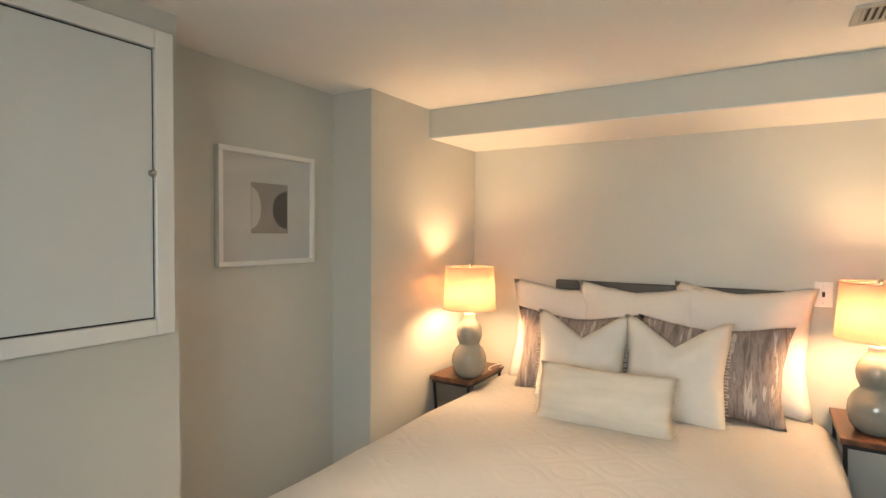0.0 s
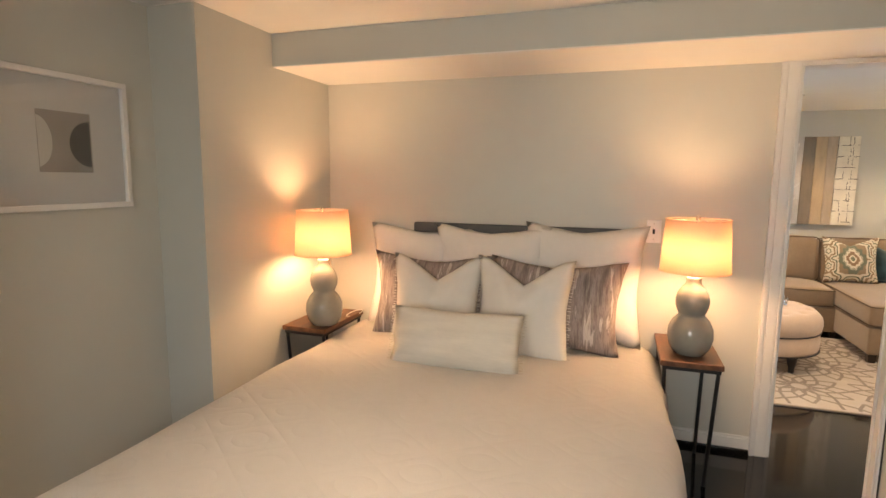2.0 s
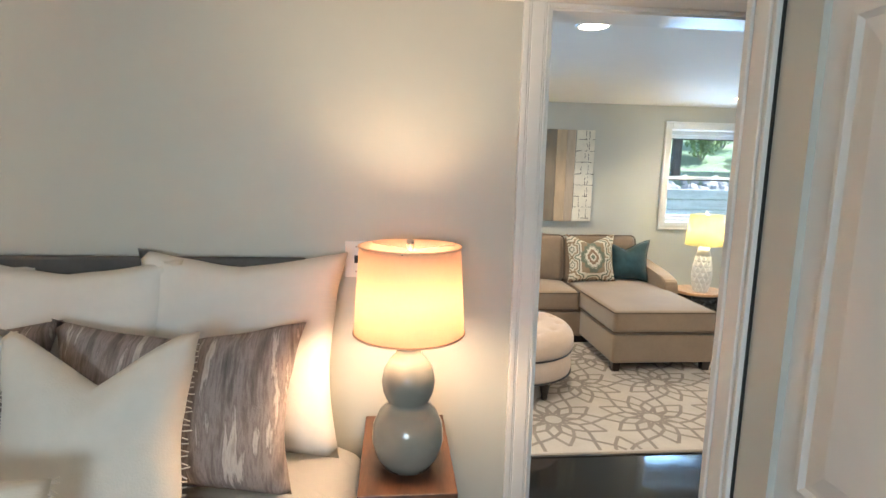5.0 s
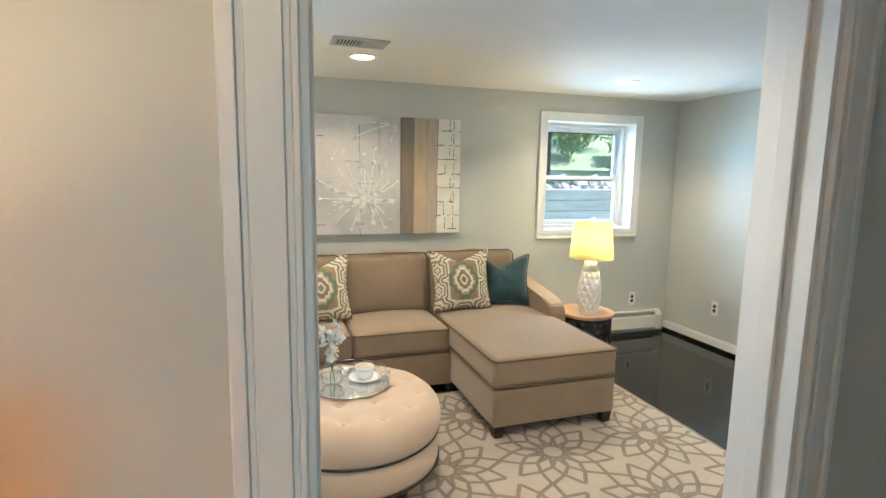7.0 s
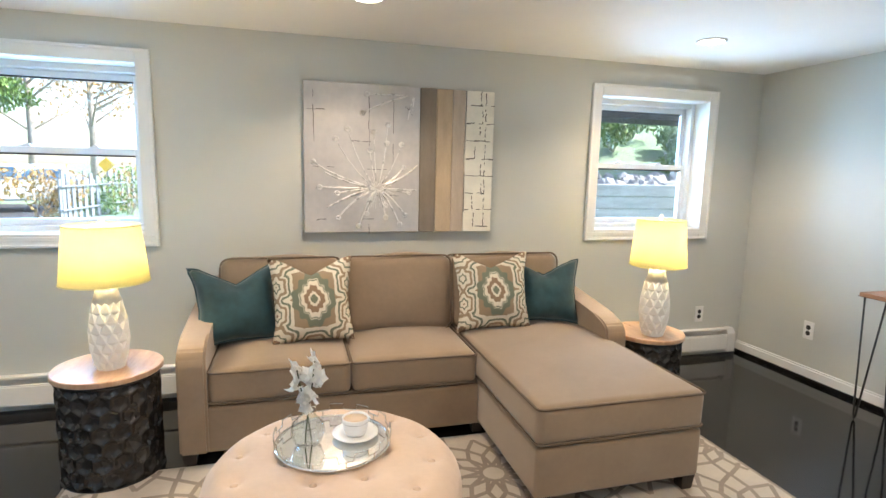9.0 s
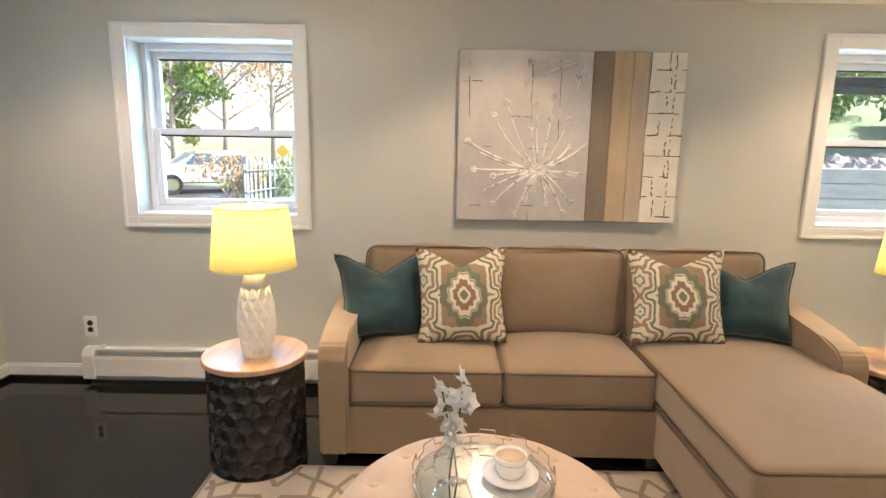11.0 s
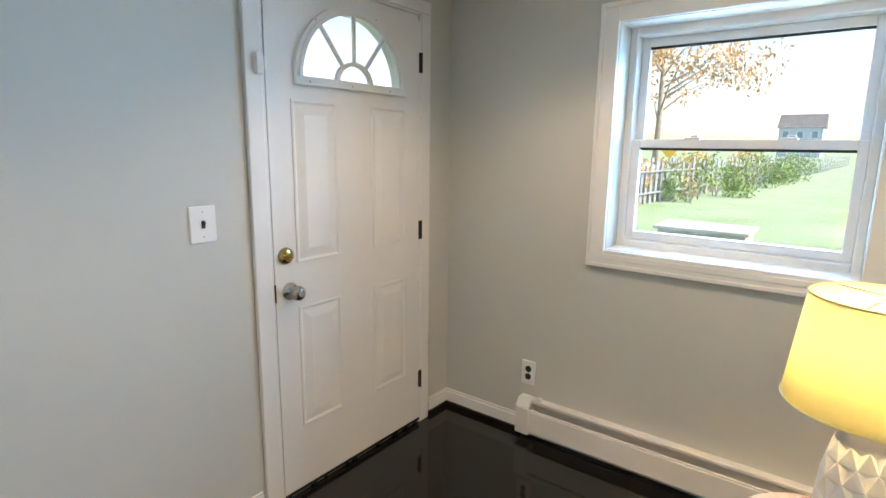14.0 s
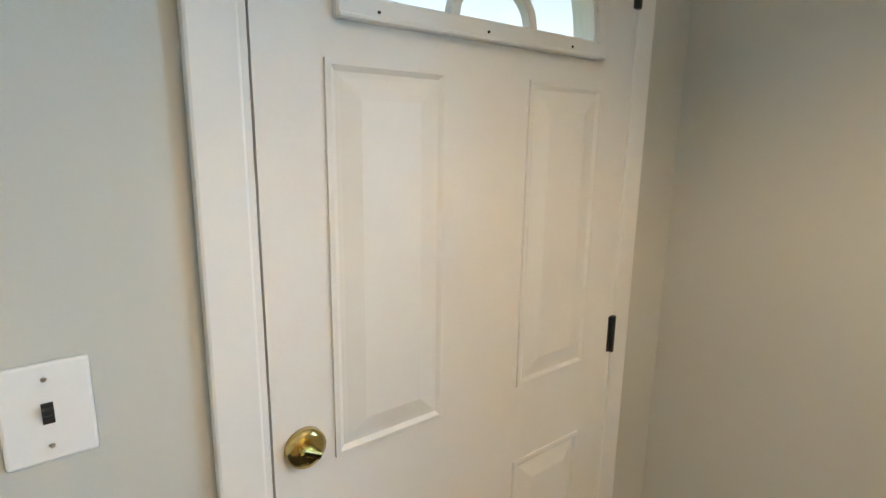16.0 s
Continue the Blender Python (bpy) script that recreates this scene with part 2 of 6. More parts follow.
CANGLOW = glow_material("can_light_lens", (1.0, 0.88, 0.70), 9.0)
BULB = glow_material("bulb_glow", (1.0, 0.80, 0.55), 14.0)


def banded(name, build):
    """A cloth whose colour is worked out from the piece's own x (across) and z (up)."""
    m = bpy.data.materials.new(name)
    m.use_nodes = True
    nt = m.node_tree
    n, l = nt.nodes, nt.links
    b = n["Principled BSDF"]
    b.inputs["Roughness"].default_value = 0.9
    tc, sp = n.new("ShaderNodeTexCoord"), n.new("ShaderNodeSeparateXYZ")
    ns = n.new("ShaderNodeTexNoise")
    ns.inputs["Scale"].default_value, ns.inputs["Detail"].default_value = 9, 4
    l.new(tc.outputs["Object"], ns.inputs["Vector"])
    l.new(tc.outputs["Object"], sp.inputs[0])

    def mth(op, a, c=None, d=None):
        k = n.new("ShaderNodeMath")
        k.operation = op
        for s, v in zip(k.inputs, (a, c, d)):
            if v is None:
                continue
            if isinstance(v, (int, float)):
                s.default_value = v
            else:
                l.new(v, s)
        return k.outputs[0]

    def ramp(fac, stops, mode="LINEAR"):
        k = n.new("ShaderNodeValToRGB")
        k.color_ramp.interpolation = mode
        e = k.color_ramp.elements
        while len(e) < len(stops):
            e.new(0.5)
        for el, (p, c) in zip(e, stops):
            el.position, el.color = p, (*c, 1)
        l.new(fac, k.inputs["Fac"])
        return k.outputs["Color"]

    col = build(mth, ramp, sp.outputs["X"], sp.outputs["Z"], ns.outputs["Fac"], n, l, tc)
    l.new(col, b.inputs["Base Color"])
    wv = n.new("ShaderNodeTexNoise")
    wv.inputs["Scale"].default_value = 220
    l.new(tc.outputs["Object"], wv.inputs["Vector"])
    bp = n.new("ShaderNodeBump")
    bp.inputs["Strength"].default_value, bp.inputs["Distance"].default_value = 0.25, 0.003
    l.new(wv.outputs["Fac"], bp.inputs["Height"])
    l.new(bp.outputs["Normal"], b.inputs["Normal"])
    return m


CREAM, SAGE, TAN, BROWN = (0.66, 0.60, 0.48), (0.165, 0.182, 0.130), (0.30, 0.22, 0.14), (0.25, 0.165, 0.105)


def ikat(mth, ramp, x, z, nz, n, l, tc):
    """A scalloped sage medallion round a diamond; tan and cream flames towards the corners."""
    ax, az = mth("ABSOLUTE", x), mth("ABSOLUTE", z)

    def medal(cx, cz, kx, kz, lobes, deep):
        u, v = mth("MULTIPLY", mth("SUBTRACT", ax, cx), kx), mth("MULTIPLY", mth("SUBTRACT", az, cz), kz)
        r = mth("SQRT", mth("ADD", mth("MULTIPLY", u, u), mth("MULTIPLY", v, v)))
        m = mth("ADD", mth("ABSOLUTE", u), mth("ABSOLUTE", v))
        t = mth("ARCTAN2", v, u)
        frill = mth("ADD", 1.0, mth("MULTIPLY", mth("COSINE", mth("MULTIPLY", t, lobes)), deep))
        return mth("MULTIPLY", mth("ADD", mth("MULTIPLY", r, 0.5), mth("MULTIPLY", m, 0.40)), frill)
    rag = mth("MULTIPLY", mth("SUBTRACT", nz, 0.5), 0.044)
    d = mth("ADD", medal(0.0, 0.0, 1.22, 0.95, 12.0, 0.07), rag)
    e = mth("MINIMUM", medal(0.200, 0.215, 1.0, 1.0, 8.0, 0.10), mth("MINIMUM", mth("ADD", medal(0.185, 0.075, 1.5, 1.1, 6.0, 0.12), 0.02), medal(0.0, 0.245, 1.0, 1.5, 8.0, 0.08)))
    e = mth("ADD", e, rag)
    out = mth("GREATER_THAN", d, 0.128)
    f = mth("ADD", mth("MULTIPLY", d, mth("SUBTRACT", 1.0, out)), mth("MULTIPLY", mth("ADD", mth("MINIMUM", e, 0.25), 0.2), out))
    return ramp(mth("MULTIPLY", f, 2.0), [(0.0, SAGE), (0.045, CREAM), (0.072, BROWN), (0.124, CREAM), (0.164, SAGE), (0.172, CREAM), (0.180, SAGE), (0.27, CREAM), (0.41, BROWN), (0.445, CREAM), (0.478, SAGE), (0.50, CREAM), (0.54, TAN), (0.575, CREAM), (0.605, SAGE), (0.635, CREAM), (0.68, TAN)], "CONSTANT")


def stripes(mth, ramp, x, z, nz, n, l, tc):
    mp = n.new("ShaderNodeMapping")
    mp.inputs["Scale"].default_value = (20, 1, 2.6)
    l.new(tc.outputs["Object"], mp.inputs["Vector"])
    w = n.new("ShaderNodeTexNoise")
    w.inputs["Scale"].default_value, w.inputs["Detail"].default_value, w.inputs["Roughness"].default_value = 1.5, 6, 0.65
    l.new(mp.outputs["Vector"], w.inputs["Vector"])
    return ramp(w.outputs["Fac"], [(0.30, (0.10, 0.085, 0.085)), (0.42, (0.22, 0.18, 0.17)), (0.50, (0.34, 0.29, 0.275)), (0.56, (0.23, 0.19, 0.185)), (0.62, (0.58, 0.53, 0.50)), (0.72, (0.36, 0.30, 0.28))])


IKAT, STRIPE = banded("pillow_ikat", ikat), banded("pillow_brushstroke_stripe", stripes)


def duvet_material():
    m = material("duvet_matelasse_white", (0.83, 0.81, 0.78), 0.9, vary=0.02, scale=3)
    n, l = m.node_tree.nodes, m.node_tree.links
    tc, sp = n.new("ShaderNodeTexCoord"), n.new("ShaderNodeSeparateXYZ")
    l.new(tc.outputs["Object"], sp.inputs[0])

    def mth(op, a, c=None):
        k = n.new("ShaderNodeMath")
        k.operation = op
        for s, v in zip(k.inputs, (a, c)):
            if isinstance(v, (int, float)):
                s.default_value = v
            elif v is not None:
                l.new(v, s)
        return k.outputs[0]
    a = mth("COSINE", mth("MULTIPLY", sp.outputs["X"], 2 * math.pi / 0.30))
    c = mth("COSINE", mth("MULTIPLY", sp.outputs["Y"], 2 * math.pi / 0.24))
    s = mth("ADD", a, c)
    ring = mth("ABSOLUTE", mth("SINE", mth("MULTIPLY", s, 2.6)))
    ring = mth("POWER", ring, 0.6)
    nz = n.new("ShaderNodeTexNoise")
    nz.inputs["Scale"].default_value = 120
    l.new(tc.outputs["Object"], nz.inputs["Vector"])
    wr = n.new("ShaderNodeTexNoise")
    wr.inputs["Scale"].default_value, wr.inputs["Detail"].default_value = 3.5, 3
    l.new(tc.outputs["Object"], wr.inputs["Vector"])
    h = mth("ADD", mth("ADD", mth("MULTIPLY", ring, 0.9), mth("MULTIPLY", nz.outputs["Fac"], 0.4)), mth("MULTIPLY", wr.outputs["Fac"], 3.0))
    bp = n.new("ShaderNodeBump")
    bp.inputs["Strength"].default_value, bp.inputs["Distance"].default_value = 0.28, 0.006
    l.new(h, bp.inputs["Height"])
    l.new(bp.outputs["Normal"], n["Principled BSDF"].inputs["Normal"])
    return m


DUVET = duvet_material()
RUGA = material("rug_pile_cream", (0.50, 0.435, 0.365), 0.95, vary=0.06, scale=6, bump=0.5, bump_scale=320)
RUGB = material("rug_pattern_greige", (0.27, 0.225, 0.185), 0.95, vary=0.08, scale=9, bump=0.5, bump_scale=320)
LEAFM = material("silver_leaf", (0.70, 0.65, 0.61), 0.36, metal=0.4, color2=(0.50, 0.47, 0.45), scale=3.5, bump=0.25, bump_scale=18)
STROKE = material("silver_relief", (0.84, 0.81, 0.77), 0.28, metal=0.35, vary=0.06, scale=20, bump=0.2, bump_scale=60)
ARTB = material("art_band_umber", (0.235, 0.19, 0.145), 0.6, vary=0.08, scale=5, stretch=(4, 1, 1), bump=0.1, bump_scale=30)
ARTO = material("art_band_ochre", (0.52, 0.40, 0.27), 0.55, vary=0.08, scale=5, stretch=(4, 1, 1), bump=0.1, bump_scale=30)
ARTK = material("art_band_sand", (0.50, 0.41, 0.32), 0.55, vary=0.08, scale=5, stretch=(4, 1, 1), bump=0.1, bump_scale=30)
ARTW = material("art_band_plaster", (0.82, 0.78, 0.68), 0.6, vary=0.06, scale=8, bump=0.4, bump_scale=30)
ARTD = material("art_crack_dark", (0.10, 0.085, 0.07), 0.8, vary=0.2, scale=40)

# ---- mesh helpers ----


def part(name, bm, mat, parent=None, label="", smooth=False, m=None):
    me = bpy.data.meshes.new(name)
    bmesh.ops.recalc_face_normals(bm, faces=bm.faces)
    bm.to_mesh(me)
    bm.free()
    me.materials.append(mat)
    if smooth:
        me.polygons.foreach_set("use_smooth", [True] * len(me.polygons))
    ob = new(name, me)
    if parent:
        ob.parent = parent
    if m is not None:
        ob.matrix_local = m
    if label:
        ob["label"] = label
    return ob


def thing(name, m, label, category, group="", kind=""):
    ob = new(name)
    ob.empty_display_size = 0.1
    ob.matrix_basis = m
    return tagged(ob, label, category, group, kind)


def box(bm, x0, x1, y0, y1, z0, z1, bevel=0.0, seg=2):
    g = bmesh.ops.create_cube(bm, size=1, matrix=Matrix.LocRotScale(((x0 + x1) / 2, (y0 + y1) / 2, (z0 + z1) / 2), None, (x1 - x0, y1 - y0, z1 - z0)))
    if bevel:
        es = {e for v in g["verts"] for e in v.link_edges}
        bmesh.ops.bevel(bm, geom=list(es), offset=bevel, segments=seg, affect="EDGES", profile=0.5)
    return bm


def B(x0, x1, y0, y1, z0, z1, bevel=0.0, seg=2):
    return box(bmesh.new(), x0, x1, y0, y1, z0, z1, bevel, seg)


def lathe(bm, prof, n=40, fn=None, close=True):
    rings = []
    for r, z in prof:
        ring = []
        for i in range(n):
            a = 2 * math.pi * i / n
            k = fn(a, z, r) if fn else r
            ring.append(bm.verts.new((k * math.cos(a), k * math.sin(a), z)))
        rings.append(ring)
    for p, q in zip(rings, rings[1:]):
        for i in range(n):
            bm.faces.new((p[i], p[(i + 1) % n], q[(i + 1) % n], q[i]))
    if close:
        bm.faces.new(rings[0][::-1])
        bm.faces.new(rings[-1])
    return bm


def tube(bm, pts, r, n=8, closed=False, r2=None):
    pts = [Vector(p) for p in pts]
    k = len(pts)
    rings = []
    up = Vector((0, 0, 1))
    for i, p in enumerate(pts):
        a = pts[(i - 1) % k] if closed or i else p
        c = pts[(i + 1) % k] if closed or i < k - 1 else p
        d = (c - a).normalized()
        s = d.cross(up if abs(d.z) < 0.95 else Vector((1, 0, 0))).normalized()
        u = s.cross(d)
        rr = r if r2 is None else r + (r2 - r) * i / (k - 1)
        rings.append([bm.verts.new(p + rr * (math.cos(2 * math.pi * j / n) * s + math.sin(2 * math.pi * j / n) * u)) for j in range(n)])
    for i in range(k if closed else k - 1):
        p, q = rings[i], rings[(i + 1) % k]
        for j in range(n):
            bm.faces.new((p[j], p[(j + 1) % n], q[(j + 1) % n], q[j]))
    if not closed:
        bm.faces.new(rings[0][::-1])
        bm.faces.new(rings[-1])
    return bm


def rbox(w, d, h, r, crown=0.0, n=7, belly=0.0, warp=0.0, seed=0.0):
    """A soft block centred on the origin: rounded edges, a crown on top, swelling sides."""
    bm = bmesh.new()

    def samples(full):
        e = min(1.0, 2 * r / full)
        inner = [-1 + e + (2 - 2 * e) * i / n for i in range(n + 1)]
        edge = [-1 + e * (1 - math.cos(math.pi / 2 * i / 4)) for i in range(4)]
        return edge + inner + [-v for v in edge[::-1]]
    sx, sy, sz = samples(w), samples(d), samples(h)
    H = Vector((w / 2, d / 2, h / 2))
    cache = {}

    def vert(p):
        key = tuple(round(c, 5) for c in p)
        if key in cache:
            return cache[key]
        q = Vector((p[0] * H.x, p[1] * H.y, p[2] * H.z))
        c = Vector([max(-H[i] + r, min(H[i] - r, q[i])) for i in range(3)])
        o = q - c
        if o.length > 1e-9:
            q = c + o.normalized() * r
        u = (1 - p[0] ** 2) * (1 - p[1] ** 2)
        if p[2] > 0:
            q.z += crown * u * p[2]
        q.x += belly * p[0] * (1 - p[2] ** 2) * (1 - p[1] ** 2)
        q.y += belly * p[1] * (1 - p[2] ** 2) * (1 - p[0] ** 2)
        if warp:
            q += warp * noise.noise_vector(q * 4 + Vector((seed, seed, 0)))
        cache[key] = bm.verts.new(q)
        return cache[key]
    for ax, (sa, sb) in enumerate(((sy, sz), (sx, sz), (sx, sy))):
        for s in (-1, 1):
            for i in range(len(sa) - 1):
                for j in range(len(sb) - 1):
                    f = []
                    for a, b in ((sa[i], sb[j]), (sa[i + 1], sb[j]), (sa[i + 1], sb[j + 1]), (sa[i], sb[j + 1])):
                        p = [a, b]
                        p.insert(ax, s)
                        f.append(vert(p))
                    if len(set(f)) == 4:
                        bm.faces.new(f)
    return bm


def cushion(w, h, t, chop=0.0, ears=0.035, n=18, seed=0.0, sag=0.0):
    """A pillow that stands on its lower edge, x across, z up, y its thickness. chop: dent in the top edge."""
    bm = bmesh.new()
    grid = {}
    for side in (-1, 1):
        for i in range(n + 1):
            for j in range(n + 1):
                u, v = 2 * i / n - 1, 2 * j / n - 1
                edge = i in (0, n) or j in (0, n)
                if edge and side == 1:
                    grid[side, i, j] = grid[-1, i, j]
                    continue
                x = w / 2 * u - ears * u * (1 - v * v)
                z = h / 2 * v - ears * v * (1 - u * u)
                if chop:
                    z -= chop * max(0.0, 1 - abs(u) / 0.8) ** 1.15 * max(0, (v + 0.2) / 1.2) ** 1.5
                    x *= 1 + 0.05 * max(0, v)
                prof = (max(0.0, 1 - abs(u) ** 2.6) * max(0.0, 1 - abs(v) ** 2.6)) ** 0.55
                y = side * t / 2 * prof
                q = Vector((x, y, z))
                if not edge:
                    y += side * 0.012 * noise.noise(Vector((u * 2.1 + seed, v * 2.1, seed)))
                    if chop:
                        y *= 1 - 0.35 * math.exp(-(u / 0.3) ** 2) * max(0, v)
                q.y = y - sag * max(0, v) ** 2
                q += 0.006 * noise.noise_vector(Vector((u * 3 + seed, v * 3, seed + 5)))
                grid[side, i, j] = bm.verts.new(q)
    for side in (-1, 1):
        for i in range(n):
            for j in range(n):
                bm.faces.new([grid[side, a, b] for a, b in ((i, j), (i + 1, j), (i + 1, j + 1), (i, j + 1))])
    return bm


def pillow(name, m, w, h, t, mat, label, group, chop=0.0, seed=0.0, ears=0.035, cord=None, fringe=False):
    ob = thing(name, m, label, "pillow", group)
    part("cover", cushion(w, h, t, chop, ears, seed=seed), mat, ob, smooth=True, m=pose(0, 0, h / 2))
    if cord:
        pts = []
        n = 18
        src = cushion(w, h, t, chop, ears, seed=seed)
        src.verts.ensure_lookup_table()
        edge = [(i, 0) for i in range(n)] + [(n, j) for j in range(n)] + [(n - i, n) for i in range(n)] + [(0, n - j) for j in range(n)]
        for i, j in edge:
            pts.append(src.verts[i * (n + 1) + j].co.copy())
        src.free()
        part("piping", tube(bmesh.new(), pts, 0.005, 6, True), cord, ob, "corded edge", True, pose(0, 0, h / 2))
    if fringe:
        rng = random.Random(int(seed * 10))
        for s in (-1, 1):
            bm = bmesh.new()
            for k in range(34):
                z = -h / 2 + h * (k + 0.5) / 34
                x = s * (w / 2 - ears * (1 - (2 * z / h) ** 2))
                tube(bm, [(x, 0, z), (x + s * (0.012 + rng.random() * 0.01), (rng.random() - 0.5) * 0.012, z + (rng.random() - 0.6) * 0.012)], 0.0016, 4)
            part("fringe", bm, mat, ob, "short frayed fringe", m=pose(0, 0, h / 2))
    return ob


def wall(name, axis, at, thick, a0, a1, z0, z1, holes=(), mat=None, label="painted greige plaster wall"):
    """A wall on axis = at .. at + thick, from a0 to a1 along it, with holes (b0, b1, y0, y1)."""
    bm = bmesh.new()

    def blk(b0, b1, c0, c1):
        if b1 - b0 > 1e-4 and c1 - c0 > 1e-4:
            lo, hi = min(at, at + thick), max(at, at + thick)
            box(bm, *((b0, b1, lo, hi) if axis == "y" else (lo, hi, b0, b1)), c0, c1)
    x = a0
    for b0, b1, c0, c1 in sorted(holes):
        blk(x, b0, z0, z1)
        blk(b0, b1, z0, c0)
        blk(b0, b1, c1, z1)
        x = b1
    blk(x, a1, z0, z1)
    return tagged(part(name, bm, mat or WALL), label, "wall", kind="structure")


# ---- structure ----
ZB, ZL = 2.20, 2.175
wall("wall_head", "y", 0.0, 0.13, -3.10, 3.76, 0, 2.26, [(-0.025, 0.85, 0.0, 2.028)])
wall("wall_window", "y", 3.48, 0.28, -2.52, 3.76, 0, 2.26, [(-1.525, -0.635, 0.995, 1.955), (2.235, 3.185, 0.995, 1.955)])
wall("wall_entry", "x", -2.39, -0.13, 0.13, 3.48, 0, 2.26, [(2.36, 3.235, 0.0, 2.045)])
wall("wall_console", "x", 3.645, 0.12, 0.13, 3.48, 0, 2.26)
wall("wall_recess", "x", -2.87, -0.12, -2.160, -1.12, 0, 2.26)
wall("wall_panel", "x", -2.61, -0.38, -4.60, -2.160, 0, 2.26)
wall("wall_chase", "x", -2.61, -0.38, -1.12, 0.0, 0, 2.26)
wall("wall_bedroom_rear", "y", -4.60, -0.15, -2.73, 1.60, 0, 2.26, [(-1.65, -0.35, 1.05, 1.95)])
wall("wall_closet_return", "y", -1.10, 0.147, 0.05, 1.60, 0, 2.26)
wall("wall_closet", "x", 0.05, 0.10, -4.60, -1.10, 0, 2.26, [(-2.665, -1.10, 0.0, 2.05)])
wall("wall_nook", "x", 1.60, 0.10, -4.60, 0.0, 0, 2.26)
tagged(part("floor", B(-3.0, 3.76, -4.75, 3.62, -0.12, 0)  , FLOOR), "glossy black painted floor, lightly scuffed", "floor", kind="structure")
tagged(part("ceiling_bedroom", B(-3.0, 1.70, -4.75, 0.0, ZB, ZB + 0.10), CEIL), "flat white bedroom ceiling", "ceiling", kind="structure")
tagged(part("ceiling_living", B(-2.52, 3.76, 0.13, 3.62, ZL, ZL + 0.10), CEIL), "flat white living room ceiling", "ceiling", kind="structure")
tagged(part("soffit", B(-2.61, 1.60, -0.575, 0.0, 2.035, ZB), WALL), "boxed soffit painted like the walls", "soffit", kind="structure")
tagged(part("ceiling_soffit", B(-2.609, 1.599, -0.573, -0.001, 2.030, 2.035), CEIL), "white underside of the soffit", "ceiling", kind="structure")


def baseboard(axis, at, out, a0, a1):
    """out: +1 or -1, the side of the wall face at which the board stands."""
    bm = bmesh.new()
    for d, z0, z1 in ((0.014, 0.028, 0.085), (0.009, 0.085, 0.100)):
        lo, hi = sorted((at, at + out * d))
        box(bm, *((a0, a1, lo, hi) if axis == "y" else (lo, hi, a0, a1)), z0, z1, 0.002, 1)
    tagged(part("baseboard", bm, TRIM), "white painted wood baseboard", "baseboard", kind="structure")
    bm = bmesh.new()
    lo, hi = sorted((at, at + out * 0.020))
    box(bm, *((a0, a1, lo, hi) if axis == "y" else (lo, hi, a0, a1)), 0.001, 0.028, 0.006, 2)
    tagged(part("trim", bm, FLOOR), "black painted shoe moulding", "trim", kind="structure")


baseboard("y", 0.0, -1, -2.61, -0.106)
baseboard("y", 0.0, -1, 0.93, 1.60)
baseboard("x", -2.39, 1, 0.13, 2.285)
baseboard("x", -2.39, 1, 3.31, 3.48)
baseboard("y", 3.48, -1, -2.39, -1.90)
baseboard("x", 3.645, -1, 0.13, 3.48)
baseboard("y", 0.13, 1, -2.39, -0.106)
baseboard("y", 0.13, 1, 0.93, 3.645)
baseboard("x", -2.61, 1, -1.12, 0.0)
baseboard("x", -2.87, 1, -2.15, -1.12)
baseboard("x", -2.61, 1, -4.60, -2.15)


def casing_side(bm, x0, x1, z0, z1, d, flip):
    """Upright casing with stepped profile; flip: the thick edge at x1."""
    w = x1 - x0
    steps = ((0.0, 0.22, 1.0), (0.22, 0.32, 0.72), (0.32, 0.80, 0.85), (0.80, 0.90, 0.6), (0.90, 1.0, 0.75))
    for a, b, k in steps:
        if flip:
            a, b = 1 - b, 1 - a
        box(bm, x0 + a * w, x0 + b * w, -d * k, 0, z0, z1, 0.0015, 1)


# bedroom doorway: jamb lining, stop and casings
dw = thing("door_1", pose(0, 0, 0), "open doorway with white moulded casing", "doorway", kind="structure")
part("jamb", B(-0.025, -0.007, -0.002, 0.132, 0, 2.028), TRIM, dw)
part("jamb", B(0.832, 0.85, -0.002, 0.132, 0, 2.028), TRIM, dw)
part("head_jamb", B(-0.007, 0.832, -0.002, 0.132, 2.008, 2.028), TRIM, dw)
part("stop", B(0.822, 0.832, 0.045, 0.082, 0, 2.008, 0.002, 1), TRIM, dw)
part("stop", B(-0.007, 0.003, 0.045, 0.082, 0, 2.008, 0.002, 1), TRIM, dw)
bm = bmesh.new()
casing_side(bm, -0.106, -0.019, 0.0, 2.030, 0.020, False)
part("casing", bm, TRIM, dw)
bm = bmesh.new()
casing_side(bm, 0.844, 0.912, 0.0, 2.030, 0.020, True)
part("casing", bm, TRIM, dw)
part("head_casing", B(-0.019, 0.844, -0.014, 0, 2.014, 2.0295, 0.002, 1), TRIM, dw)
for x0, x1, f in ((-0.106, -0.019, True), (0.844, 0.912, False)):
    bm = bmesh.new()
    casing_side(bm, x0, x1, 0.0, 2.07, 0.018, f)
    part("casing", bm, TRIM, dw, m=pose((x0 + x1), 0.13, 0, 0, 0, 180))
part("head_casing", B(-0.019, 0.844, 0.13, 0.146, 2.022, 2.09, 0.002, 1), TRIM, dw)


